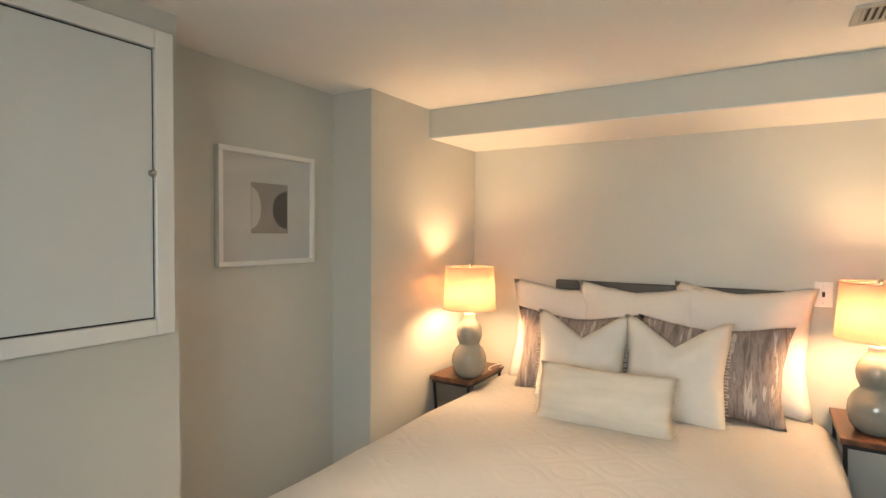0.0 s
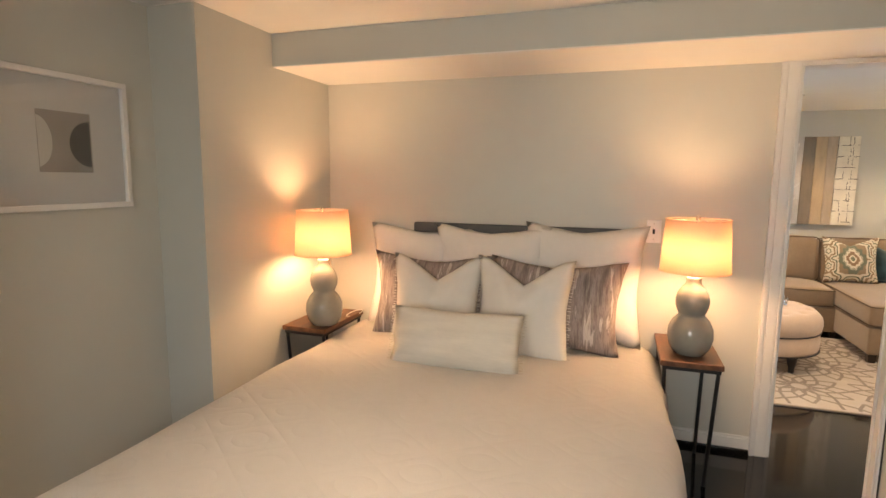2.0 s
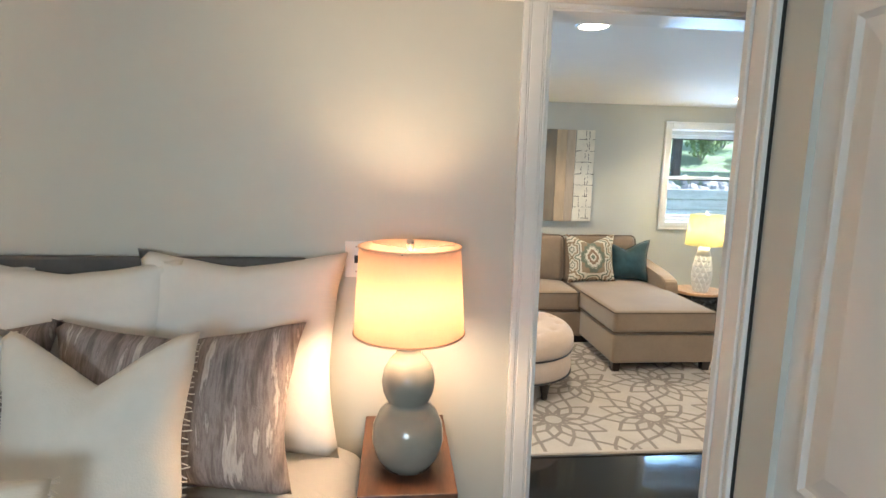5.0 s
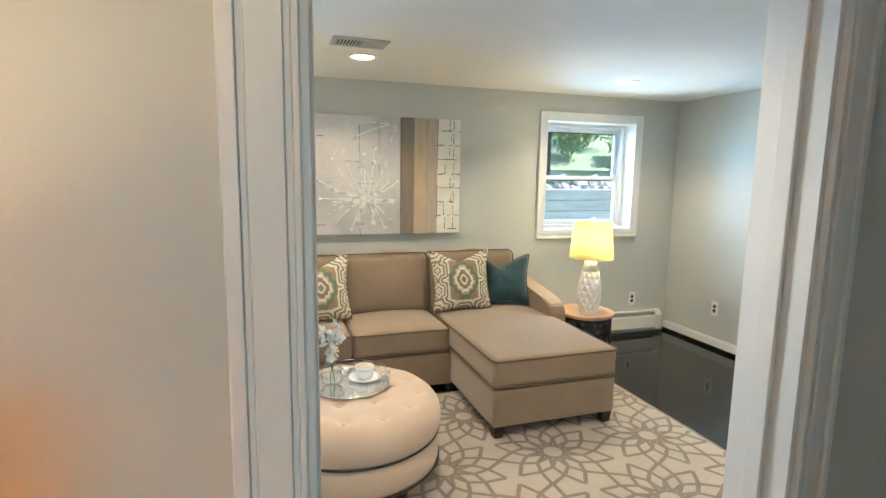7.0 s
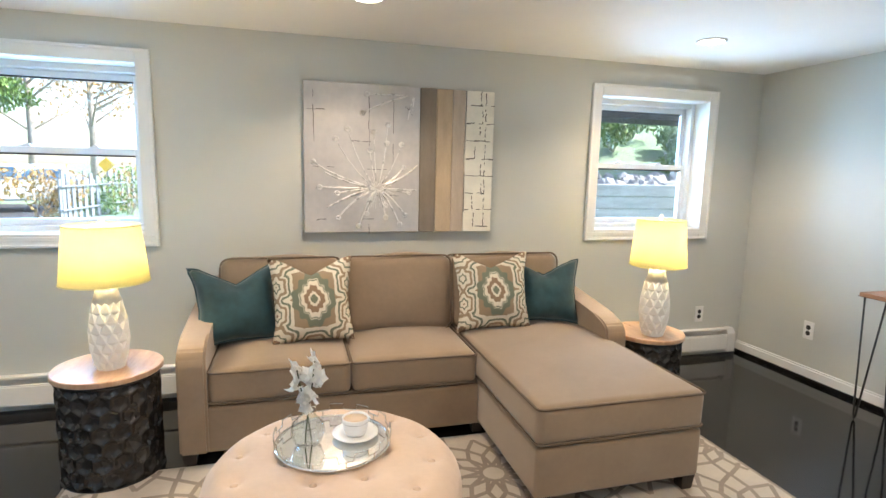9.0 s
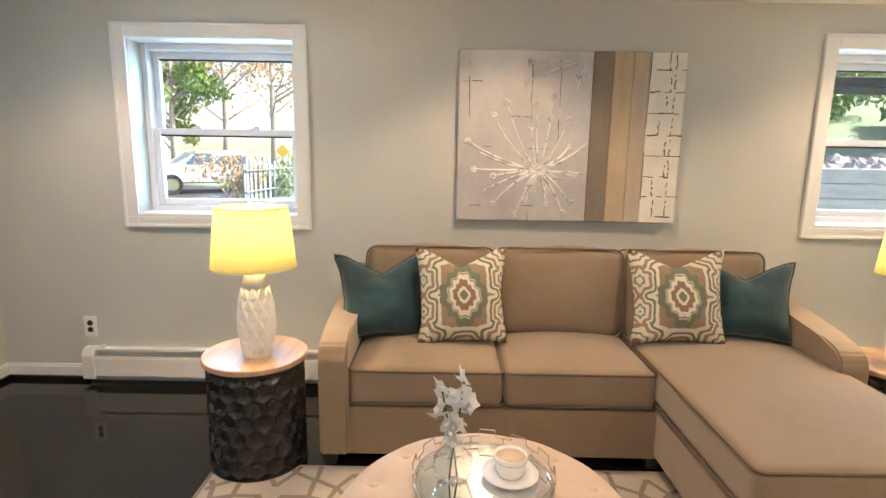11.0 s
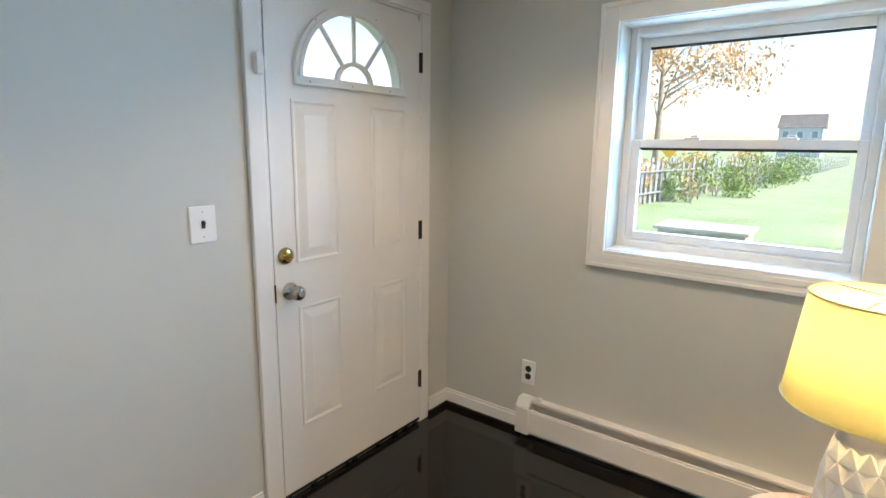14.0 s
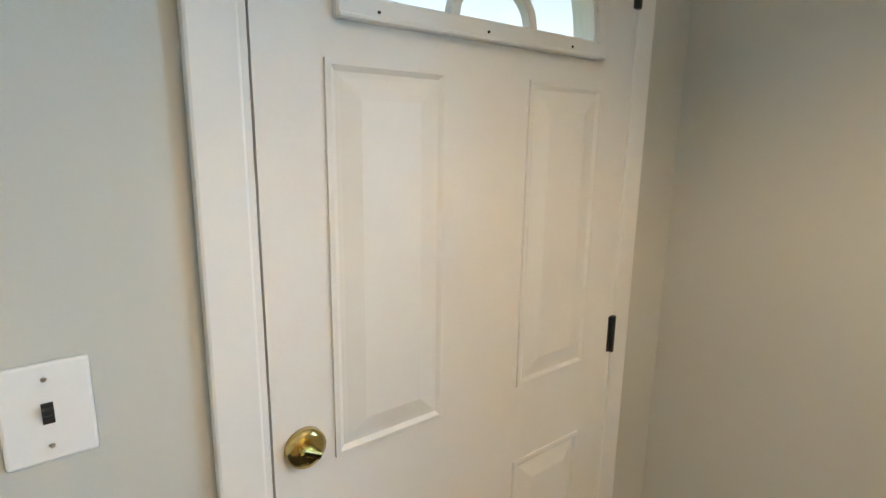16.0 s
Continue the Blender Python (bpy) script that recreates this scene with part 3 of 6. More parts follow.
def window(name, xc, label):
    """A deep-set double-hung window: white casing, splayless reveal, two sashes."""
    ob = thing(name, pose(xc, 3.48, 0), label, "window", kind="structure")
    hw, z0, z1 = 0.447, 1.003, 1.947
    bm = bmesh.new()
    o, c = 0.523, 0.076
    box(bm, -o, -o + c, -0.020, 0, 0.930, 2.022, 0.003, 1)
    box(bm, -o, -o + 0.018, -0.027, -0.020, 0.930, 2.022, 0.003, 1)
    part("casing", bm, TRIM, ob)
    bm = bmesh.new()
    box(bm, o - c, o, -0.020, 0, 0.930, 2.022, 0.003, 1)
    box(bm, o - 0.018, o, -0.027, -0.020, 0.930, 2.022, 0.003, 1)
    part("casing", bm, TRIM, ob)
    bm = bmesh.new()
    box(bm, -o + c, o - c, -0.020, 0, 1.946, 2.022, 0.003, 1)
    box(bm, -o + 0.018, o - 0.018, -0.027, -0.020, 2.004, 2.022, 0.003, 1)
    part("head_casing", bm, TRIM, ob)
    bm = bmesh.new()
    box(bm, -o + c, o - c, -0.020, 0, 0.930, 1.006, 0.003, 1)
    box(bm, -o + 0.018, o - 0.018, -0.027, -0.020, 0.930, 0.948, 0.003, 1)
    box(bm, -o + 0.018, o - 0.018, -0.024, -0.020, 0.965, 0.990, 0.002, 1)
    part("apron", bm, TRIM, ob)
    # reveal boards
    part("reveal", B(-hw - 0.012, -hw, 0.0, 0.26, z0, z1), TRIM, ob)
    part("reveal", B(hw, hw + 0.012, 0.0, 0.26, z0, z1), TRIM, ob)
    part("reveal", B(-hw, hw, 0.0, 0.26, z1 - 0.004, z1 + 0.008), TRIM, ob)
    part("sill", B(-hw, hw, 0.0, 0.26, z0 - 0.008, z0 + 0.006), TRIM, ob)
    # frame against the outside
    fw = 0.032
    part("frame", B(-hw, -hw + fw, 0.13, 0.24, z0, z1, 0.004, 1), VINYL, ob)
    part("frame", B(hw - fw, hw, 0.13, 0.24, z0, z1, 0.004, 1), VINYL, ob)
    part("frame", B(-hw + fw, hw - fw, 0.13, 0.24, z1 - 0.038, z1, 0.004, 1), VINYL, ob)
    part("frame", B(-hw + fw, hw - fw, 0.13, 0.24, z0, z0 + 0.036, 0.004, 1), VINYL, ob)
    i = hw - fw

    def sash(nm, y0, y1, a, b, low):
        s = part(nm, box(bmesh.new(), -i, -i + 0.034, y0, y1, a, b, 0.003, 1), VINYL, ob)
        part("stile", B(i - 0.034, i, y0, y1, a, b, 0.003, 1), VINYL, s)
        part("rail", B(-i + 0.034, i - 0.034, y0, y1, a, a + 0.036, 0.003, 1), VINYL, s)
        part("rail", B(-i + 0.034, i - 0.034, y0, y1, b - 0.036, b, 0.003, 1), VINYL, s)
        g = part("pane", B(-i + 0.034, i - 0.034, (y0 + y1) / 2 - 0.003, (y0 + y1) / 2 + 0.003, a + 0.036, b - 0.036), GLASS, s)
        g.visible_shadow = False
        part("gasket", B(-i + 0.034, i - 0.034, y0 + 0.006, y0 + 0.012, b - 0.046, b - 0.036), DARKSLOT, s)
        if low:
            for x in (-0.17, 0.17):
                part("sash_lock", box(box(bmesh.new(), x - 0.03, x + 0.03, y0 - 0.002, y1 - 0.008, b, b + 0.009, 0.003, 1), x - 0.008, x + 0.022, y0 + 0.002, y1 - 0.012, b + 0.009, b + 0.018, 0.003, 1), VINYL, s)
    mid = 1.462
    sash("upper_sash", 0.195, 0.225, mid - 0.018, z1 - 0.040, False)
    sash("lower_sash", 0.155, 0.190, z0 + 0.038, mid + 0.020, True)
    return ob


window("window_1", -1.080, "white double-hung window set deep in the wall")
window("window_2", 2.712, "white double-hung window beside the corner")


def raised_panel(bm, x0, x1, z0, z1, d=0.008):
    """Moulded panel on a face at y = 0 that looks to -y: a sunk groove round a bevelled field."""
    def ring(a, b):
        out = []
        for (x, z) in ((x0, z0), (x1, z0), (x1, z1), (x0, z1)):
            sx, sz = (1 if x == x0 else -1), (1 if z == z0 else -1)
            out.append(bm.verts.new((x + sx * a, b, z + sz * a)))
        return out
    rs = [ring(0.0, 0.001), ring(0.0, -0.004), ring(0.008, -0.005), ring(0.016, 0.0), ring(0.024, -0.001), ring(0.055, -d), ring(0.060, -d)]
    for p, q in zip(rs, rs[1:]):
        for k in range(4):
            bm.faces.new((p[k], p[(k + 1) % 4], q[(k + 1) % 4], q[k]))
    bm.faces.new(rs[-1])


# front door, closed, in the entry wall; built facing -y, then turned to face the room
fd = thing("front_door", pose(-2.372, 2.797, 0, 0, 0, 90), "closed white steel entry door with a fanlight", "door", kind="structure")
W2 = 0.419


def door_leaf():
    bm = bmesh.new()
    box(bm, -W2, W2, 0.0, 0.043, 0.018, 1.668)
    n, a, b, zc = 40, 0.272, 0.262, 1.690
    top = 2.030
    outer, inner = [], []
    for k in range(n + 1):
        t = math.pi * k / n
        inner.append((a * math.cos(t), zc + b * math.sin(t)))
        c, s = math.cos(t), math.sin(t)
        f = min(W2 / abs(c) if abs(c) > 1e-6 else 9, (top - zc) / s if s > 1e-6 else 9)
        outer.append((f * c, zc + f * s))
    for y in (0.0, 0.043):
        vi = [bm.verts.new((x, y, z)) for x, z in inner]
        vo = [bm.verts.new((x, y, z)) for x, z in outer]
        for k in range(n):
            bm.faces.new((vi[k], vi[k + 1], vo[k + 1], vo[k]))
        if y == 0.0:
            first = vi
        else:
            for k in range(n):
                bm.faces.new((first[k], first[k + 1], vi[k + 1], vi[k]))
    for x0, x1 in ((-W2, -a), (a, W2), (-a, a)):
        box(bm, x0, x1, 0.0, 0.043, 1.668, zc)
    box(bm, -W2, -W2 + 0.002, 0.0, 0.043, 1.69, top)
    box(bm, W2 - 0.002, W2, 0.0, 0.043, 1.69, top)
    box(bm, -W2, W2, 0.0, 0.043, top - 0.002, top)
    return bm


leaf = part("leaf", door_leaf(), DOORW, fd)
for x0, x1 in ((-0.318, -0.099), (0.099, 0.318)):
    for z0, z1 in ((0.300, 0.812), (0.988, 1.607)):
        bm = bmesh.new()
        raised_panel(bm, x0, x1, z0, z1)
        part("panel", bm, DOORW, leaf)


def arc_band(bm, a0, b0, a1, b1, y0, y1, zc, n=40):
    rows = []
    for k in range(n + 1):
        t = math.pi * k / n
        c, s = math.cos(t), math.sin(t)
        rows.append([bm.verts.new(p) for p in ((a0 * c, y0, zc + b0 * s), (a1 * c, y0, zc + b1 * s), (a1 * c, y1, zc + b1 * s), (a0 * c, y1, zc + b0 * s))])
    for p, q in zip(rows, rows[1:]):
        for k in range(4):
            bm.faces.new((p[k], q[k], q[(k + 1) % 4], p[(k + 1) % 4]))
    bm.faces.new(rows[0])
    bm.faces.new(rows[-1][::-1])
    return bm


fan = part("fanlight", arc_band(bmesh.new(), 0.302, 0.288, 0.266, 0.256, -0.014, 0.002, 1.690), TRIM, fd, "white half-round window surround")
part("surround_bead", arc_band(bmesh.new(), 0.285, 0.273, 0.275, 0.263, -0.020, -0.014, 1.690), TRIM, fan)
part("surround_bar", B(-0.302, 0.302, -0.014, 0.002, 1.660, 1.694, 0.003, 1), TRIM, fan)
part("surround_lip", B(-0.302, 0.302, -0.020, -0.014, 1.660, 1.668, 0.002, 1), TRIM, fan)
part("hub", arc_band(bmesh.new(), 0.100, 0.080, 0.082, 0.064, -0.012, 0.006, 1.692, 20), TRIM, fan)
for t in (50, 90, 130):
    c, s = math.cos(radians(t)), math.sin(radians(t))
    part("muntin", tube(bmesh.new(), [(0.094 * c, -0.004, 1.692 + 0.074 * s), (0.270 * c, -0.004, 1.690 + 0.260 * s)], 0.009, 6), TRIM, fan)
gl = part("pane", arc_band(bmesh.new(), 0.27, 0.26, 0.001, 0.001, 0.016, 0.020, 1.690), GLASS, fan, "clear glass")
gl.visible_shadow = False
for x, z in ((-0.235, 1.675), (-0.02, 1.675), (0.20, 1.675), (-0.2, 1.90), (0.12, 1.955)):
    part("screw_cap", lathe(bmesh.new(), [(0.0026, 0), (0.002, 0.002)], 10), DARKSLOT, fan, m=pose(x, -0.014, z, 90))
knob = part("knob", lathe(bmesh.new(), [(0.034, 0), (0.034, 0.006), (0.012, 0.012), (0.011, 0.030), (0.022, 0.036), (0.029, 0.050), (0.027, 0.064), (0.016, 0.070)], 28), NICKEL, fd, "satin nickel door knob", True, pose(-0.356, 0, 0.885, 90))
part("keyhole_disc", lathe(bmesh.new(), [(0.010, 0.0705), (0.009, 0.073)], 16), CHROME, knob)
bolt = part("deadbolt", lathe(bmesh.new(), [(0.033, 0), (0.032, 0.010), (0.024, 0.014), (0.012, 0.016)], 28), BRASS, fd, "polished brass deadbolt", True, pose(-0.370, 0, 1.026, 90))
part("thumb_turn", B(-0.006, 0.006, -0.018, 0.018, 0.014, 0.030, 0.003, 2), BRASS, bolt, m=pose(0, 0, 0, 0, 0, 60))
for z in (0.203, 0.990, 1.778):
    h = part("hinge", lathe(bmesh.new(), [(0.006, 0), (0.006, 0.09)], 12), IRON, fd, "dark hinge knuckle", m=pose(W2 + 0.006, -0.006, z))
    part("hinge_leaf", B(-0.012, 0.012, 0.004, 0.008, 0.0, 0.09), IRON, h)
part("strike", B(-W2 - 0.004, -W2 + 0.001, -0.002, 0.02, 0.85, 0.92), IRON, fd)
part("sweep", B(-W2, W2, -0.004, 0.0, 0.018, 0.030), DARKSLOT, fd)
sens = thing("door_sensor", pose(-2.372, 2.353, 1.68), "small white plastic door contact sensor", "sensor")
part("body", B(0, 0.022, -0.020, 0.008, 0, 0.072, 0.004, 2), PLATE, sens)
part("magnet", B(0, 0.016, 0.012, 0.024, 0.012, 0.058, 0.003, 2), PLATE, sens)
dc = thing("door_2", pose(-2.39, 2.797, 0, 0, 0, 90), "white casing and jamb round the entry door", "door frame", kind="structure")
for s in (-1, 1):
    a, b = sorted((s * (W2 + 0.012), s * (W2 + 0.080)))
    part("casing", B(a, b, -0.020, 0.0, 0.0, 2.044, 0.005, 2), TRIM, dc)
    a, b = sorted((s * (W2 + 0.003), s * (W2 + 0.017)))
    part("jamb", B(a, b, -0.016, 0.13, 0, 2.034), TRIM, dc)
part("head_casing", B(-W2 - 0.080, W2 + 0.080, -0.022, 0.0, 2.044, 2.098, 0.003, 1), TRIM, dc)
part("head_jamb", B(-W2 - 0.003, W2 + 0.003, -0.016, 0.13, 2.034, 2.044), TRIM, dc)
part("threshold", B(-W2, W2, -0.010, 0.12, 0.001, 0.017, 0.003, 1), NICKEL, dc)

# closet: two pairs of bifold leaves, cased opening
bf = thing("closet_door", pose(0.050, -1.033, 0, 0, 0, -90), "white closet doors with moulded panels, shut", "door", kind="structure")
for k in range(2):
    x0, x1 = k * 0.810 + 0.002, (k + 1) * 0.810 - 0.002
    lf = part("leaf", B(x0, x1, 0.012, 0.044, 0.015, 2.035, 0.002, 1), BIFOLD, bf)
    for px0, px1 in ((x0 + 0.105, x0 + 0.340), (x1 - 0.340, x1 - 0.105)):
        for z0, z1 in ((0.13, 0.815), (1.035, 1.695), (1.79, 1.945)):
            bm = bmesh.new()
            raised_panel(bm, px0, px1, z0, z1, 0.010)
            part("panel", bm, BIFOLD, lf, m=pose(0, 0.012, 0))
    part("knob", lathe(bmesh.new(), [(0.009, 0), (0.008, 0.012), (0.015, 0.018), (0.016, 0.026), (0.010, 0.032)], 20), BIFOLD, lf, "small round white knob", True, pose(0.203 if k == 0 else 1.417, 0.012, 0.918, 90))
cc = thing("door_3", pose(0.050, -1.033, 0, 0, 0, -90), "white casing round the closet opening", "door frame", kind="structure")
bm = bmesh.new()
casing_side(bm, -0.076, -0.008, 0.0, 2.055, 0.016, False)
part("casing", bm, TRIM, cc)
# near-black strip: paints the shade in the gap between casing and leaf
part("jamb", B(-0.008, -0.0045, -0.004, 0.09, 0, 2.05), DARKSLOT, cc)
bm = bmesh.new()
casing_side(bm, 1.625, 1.693, 0.0, 2.055, 0.016, True)
part("casing", bm, TRIM, cc)
part("head_casing", B(-0.076, 1.693, -0.016, 0, 2.055, 2.120, 0.003, 1), TRIM, cc)

# access panel in the bedroom wall
ap = thing("access_panel", pose(-2.61, -2.497, 0, 0, 0, 90), "white wooden access hatch in a flat frame", "hatch")
x0, x1, z0, z1 = -0.178 - 0.30, 0.312, 1.130, 2.125
fr = 0.062
part("frame", B(x1 - fr, x1, -0.020, 0, z0, z1, 0.003, 1), TRIM, ap)
part("frame", B(x0 - 0.04, x0 - 0.04 + fr, -0.020, 0, z0, z1, 0.003, 1), TRIM, ap)
part("frame", B(x0 + 0.022, x1 - fr, -0.020, 0, z1 - fr, z1, 0.003, 1), TRIM, ap)
part("frame", B(x0 + 0.022, x1 - fr, -0.020, 0, z0, z0 + fr - 0.008, 0.003, 1), TRIM, ap)
part("hatch", B(x0 + 0.027, x1 - fr - 0.006, -0.010, 0, z0 + fr - 0.002, z1 - fr - 0.006, 0.002, 1), PANELM, ap)
# dark sheet that paints the shade in the gap round the hatch
part("shadow_backing", B(x0 + 0.022, x1 - fr, -0.002, 0, z0 + fr - 0.008, z1 - fr), DARKSLOT, ap)
part("catch", lathe(bmesh.new(), [(0.012, 0), (0.012, 0.012), (0.006, 0.018)], 16), NICKEL, ap, "small metal catch", True, pose(x1 - fr - 0.01, -0.010, 1.66, 90))


def plate(name, m, label, kind, half=0.038):
    ob = thing(name, m, label, kind)
    p = part("plate", B(-half, half, -0.006, 0, -0.062, 0.062, 0.004, 2), PLATE, ob)
    if kind == "switch":
        part("slot", B(-0.006, 0.006, -0.0075, -0.005, -0.013, 0.013), DARKSLOT, ob)
        part("toggle", B(-0.005, 0.005, -0.016, -0.006, -0.001, 0.009, 0.002, 1), IRON, ob, "dark toggle")
        zs = (-0.042, 0.042)
    else:
        for z in (-0.020, 0.020):
            part("socket", lathe(bmesh.new(), [(0.0165, 0), (0.0165, 0.003)], 20), IRON, ob, "dark brown socket face", m=pose(0, -0.005, z, 90))
        zs = (0,)
    for z in zs:
        part("screw", lathe(bmesh.new(), [(0.003, 0), (0.003, 0.001)], 10), NICKEL, ob, m=pose(0, -0.0055, z, 90))
    return ob


plate("light_switch", pose(-0.643, 0, 1.180), "white toggle switch plate above the headboard", "switch")
plate("light_switch", pose(-2.39, 2.121, 1.178, 0, 0, 90), "white toggle switch plate beside the entry door", "switch", 0.046)
plate("wall_outlet", pose(-1.872, 3.48, 0.333), "white outlet with dark sockets above the heater", "outlet")
plate("wall_outlet", pose(3.247, 3.48, 0.333), "white outlet with dark sockets near the corner", "outlet")
plate("wall_outlet", pose(3.645, 2.877, 0.356, 0, 0, 90 + 180), "white outlet with dark sockets by the console", "outlet")
plate("wall_outlet", pose(3.645, 1.767, 0.340, 0, 0, 90 + 180), "white outlet with dark sockets under the console", "outlet")


def heater(x0, x1, label):
    ob = thing("baseboard_heater", pose(0, 3.48, 0), label, "heater")
    part("back_plate", B(x0, x1, -0.012, 0, 0.020, 0.212, 0.002, 1), HEATER, ob)
    part("top_hood", box(box(bmesh.new(), x0, x1, -0.040, -0.012, 0.204, 0.212, 0.002, 1), x0, x1, -0.044, -0.038, 0.196, 0.212, 0.002, 1), HEATER, ob)
    part("front_panel", B(x0, x1, -0.068, -0.058, 0.050, 0.162, 0.003, 1), HEATER, ob)
    part("front_lip", B(x0, x1, -0.066, -0.054, 0.160, 0.170, 0.002, 1), HEATER, ob)
    bm = bmesh.new()
    k = x0 + 0.09
    while k < x1 - 0.09:
        box(bm, k, k + 0.0015, -0.054, -0.014, 0.075, 0.150)
        k += 0.012
    tagged(part("fins", bm, FINS, ob, "grey metal fins"), kind="stuff")
    part("pipe", tube(bmesh.new(), [(x0, -0.034, 0.11), (x1, -0.034, 0.11)], 0.011, 10), FINS, ob)
    for a in (x0, x1):
        s = 1 if a == x0 else -1
        b = a + s * 0.075
        lo, hi = min(a, b), max(a, b)
        bm = bmesh.new()
        prof = [(0.0, 0.035), (0.0, 0.216), (-0.045, 0.216), (-0.074, 0.176), (-0.074, 0.035)]
        lv = [bm.verts.new((lo, y, z)) for y, z in prof]
        hv = [bm.verts.new((hi, y, z)) for y, z in prof]
        bm.faces.new(lv[::-1])
        bm.faces.new(hv)
        for q in range(5):
            bm.faces.new((lv[q], lv[(q + 1) % 5], hv[(q + 1) % 5], hv[q]))
        bmesh.ops.bevel(bm, geom=list(bm.edges), offset=0.004, segments=2, affect="EDGES")
        part("end_cap", bm, HEATER, ob)
    part("damper_knob", lathe(bmesh.new(), [(0.012, 0), (0.012, 0.014), (0.008, 0.018)], 14), HEATER, ob, m=pose(x0 + 0.11, -0.030, 0.212))
    return ob


heater(-1.900, 0.20, "white enamel baseboard heater under the window")
heater(1.90, 3.555, "white enamel baseboard heater behind the side table")


def can_light(cx, cy, z=ZL):
    ob = thing("recessed_light", pose(cx, cy, z), "lit round recessed ceiling light with white trim", "ceiling light", "recessed ceiling lights")
    part("trim_ring", lathe(bmesh.new(), [(0.085, 0.0), (0.085, -0.004), (0.072, -0.008), (0.066, -0.004), (0.066, 0.0)], 36, close=False), TRIM, ob, smooth=True)
    part("lens", lathe(bmesh.new(), [(0.066, -0.003), (0.060, -0.006)], 32), CANGLOW, ob, "glowing lens")
    return ob


for cx, cy in CANS:
    can_light(cx, cy)
# unseen fitting, added to go with the bedroom's extra spot
for cx, cy in ADDED_CANS_BED:
    can_light(cx, cy, ZB)


def vent(m, w, d, label):
    ob = thing("ceiling_vent", m, label, "vent")
    # dark sheet in place of the duct's shade behind the slats
    part("shadow_backing", B(-w / 2 + 0.02, w / 2 - 0.02, -d / 2 + 0.02, d / 2 - 0.02, -0.004, -0.001), DARKSLOT, ob)
    for a in ((-w / 2, w / 2, -d / 2, -d / 2 + 0.024), (-w / 2, w / 2, d / 2 - 0.024, d / 2), (-w / 2, -w / 2 + 0.024, -d / 2 + 0.024, d / 2 - 0.024), (w / 2 - 0.024, w / 2, -d / 2 + 0.024, d / 2 - 0.024)):
        part("frame", B(*a, -0.010, 0, 0.003, 1), GRILLE, ob)
    n = 15
    for k in range(n):
        x = -w / 2 + 0.03 + (w - 0.06) * k / (n - 1)
        part("slat", B(-0.0035, 0.0035, -d / 2 + 0.024, d / 2 - 0.024, -0.006, 0.006), GRILLE, ob, m=pose(x, 0, -0.007, 0, 35 if k < n / 2 else -35))
    return ob


vent(pose(0.455, 2.31, ZL), 0.30, 0.18, "beige metal air register in the ceiling")
vent(pose(-0.50, -1.03, ZB), 0.33, 0.18, "beige metal air register in the bedroom ceiling")

# ---- bedroom ----
bed = thing("bed", pose(-1.405, -1.10, 0), "queen bed with white matelasse duvet, neatly made", "bed")
hb = part("headboard", B(-0.605, 0.605, 1.045, 1.075, 1.128, 1.190, 0.012, 3), HEADB, bed, "grey slatted headboard")
for x in (-0.590, 0.590):
    part("post", B(x - 0.02, x + 0.02, 1.045, 1.075, 0.02, 1.13, 0.006, 2), HEADB, hb)
for k in range(24):
    x = -0.54 + 1.08 * k / 23
    part("spindle", tube(bmesh.new(), [(x, 1.06, 0.60), (x, 1.06, 1.13)], 0.009, 8), HEADB, hb)
part("base", B(-0.74, 0.74, -1.00, 1.03, 0.10, 0.30, 0.02, 2), HEADB, bed)
for x in (-0.68, 0.68):
    for y in (-0.93, 0.95):
        part("leg", B(x - 0.03, x + 0.03, y - 0.03, y + 0.03, 0.0, 0.10), LEGD, bed)
part("mattress", rbox(1.52, 2.02, 0.22, 0.06), LINEN, bed, smooth=True, m=pose(-0.02, 0.01, 0.415))


def duvet():
    bm = bmesh.new()
    nx, ny = 44, 56
    hx, y0, y1, top, drop = 0.900, -1.10, 1.00, 0.575, 0.36
    L = hx + drop
    g = {}
    for i in range(nx + 1):
        for j in range(ny + 1):
            s = (2 * i / nx - 1) * L
            t = -(1.10 + drop) + (y1 + 1.10 + drop) * j / ny

            def fold(v, h, r=0.12):
                """Along a line that lies flat to h - r, bends over an edge of radius r and hangs."""
                a = abs(v)
                q = h - r
                if a <= q:
                    return v, 0.0
                arc = r * math.pi / 2
                if a <= q + arc:
                    w = (a - q) / r
                    return math.copysign(q + r * math.sin(w), v), r * (1 - math.cos(w))
                return math.copysign(h, v), r + (a - q - arc)
            x, dx = fold(s, hx)
            y, dy = (t, 0.0) if t > -0.9 else fold(t, 1.10)
            d = max(dx, dy) + 0.25 * min(dx, dy)
            wave = 0.020 * math.sin(s * 9 + t * 2) * min(1, dy / 0.2) + 0.020 * math.sin(t * 8 + 1.3) * min(1, dx / 0.2)
            puff = 0.022 * (1 - (x / hx) ** 2) + 0.010 * noise.noise(Vector((s * 2.2, t * 2.2, 0.3)))
            z = top + puff - d
            if j == ny:
                z -= 0.03
            fl = 0.05 * min(1.0, d / 0.4)
            g[i, j] = bm.verts.new((x + math.copysign(fl * (1 if dx > 0 else 0), x) + (wave if dx > 0.05 else 0), y - (fl if dy > 0 else 0) + (wave if dy > 0.05 else 0), max(0.12, z)))
    for i in range(nx):
        for j in range(ny):
            bm.faces.new((g[i, j], g[i + 1, j], g[i + 1, j + 1], g[i, j + 1]))
    bmesh.ops.solidify(bm, geom=list(bm.faces), thickness=0.025)
    return bm


part("duvet", duvet(), DUVET, bed, "white woven matelasse duvet", True, pose(-0.090, 0, 0))

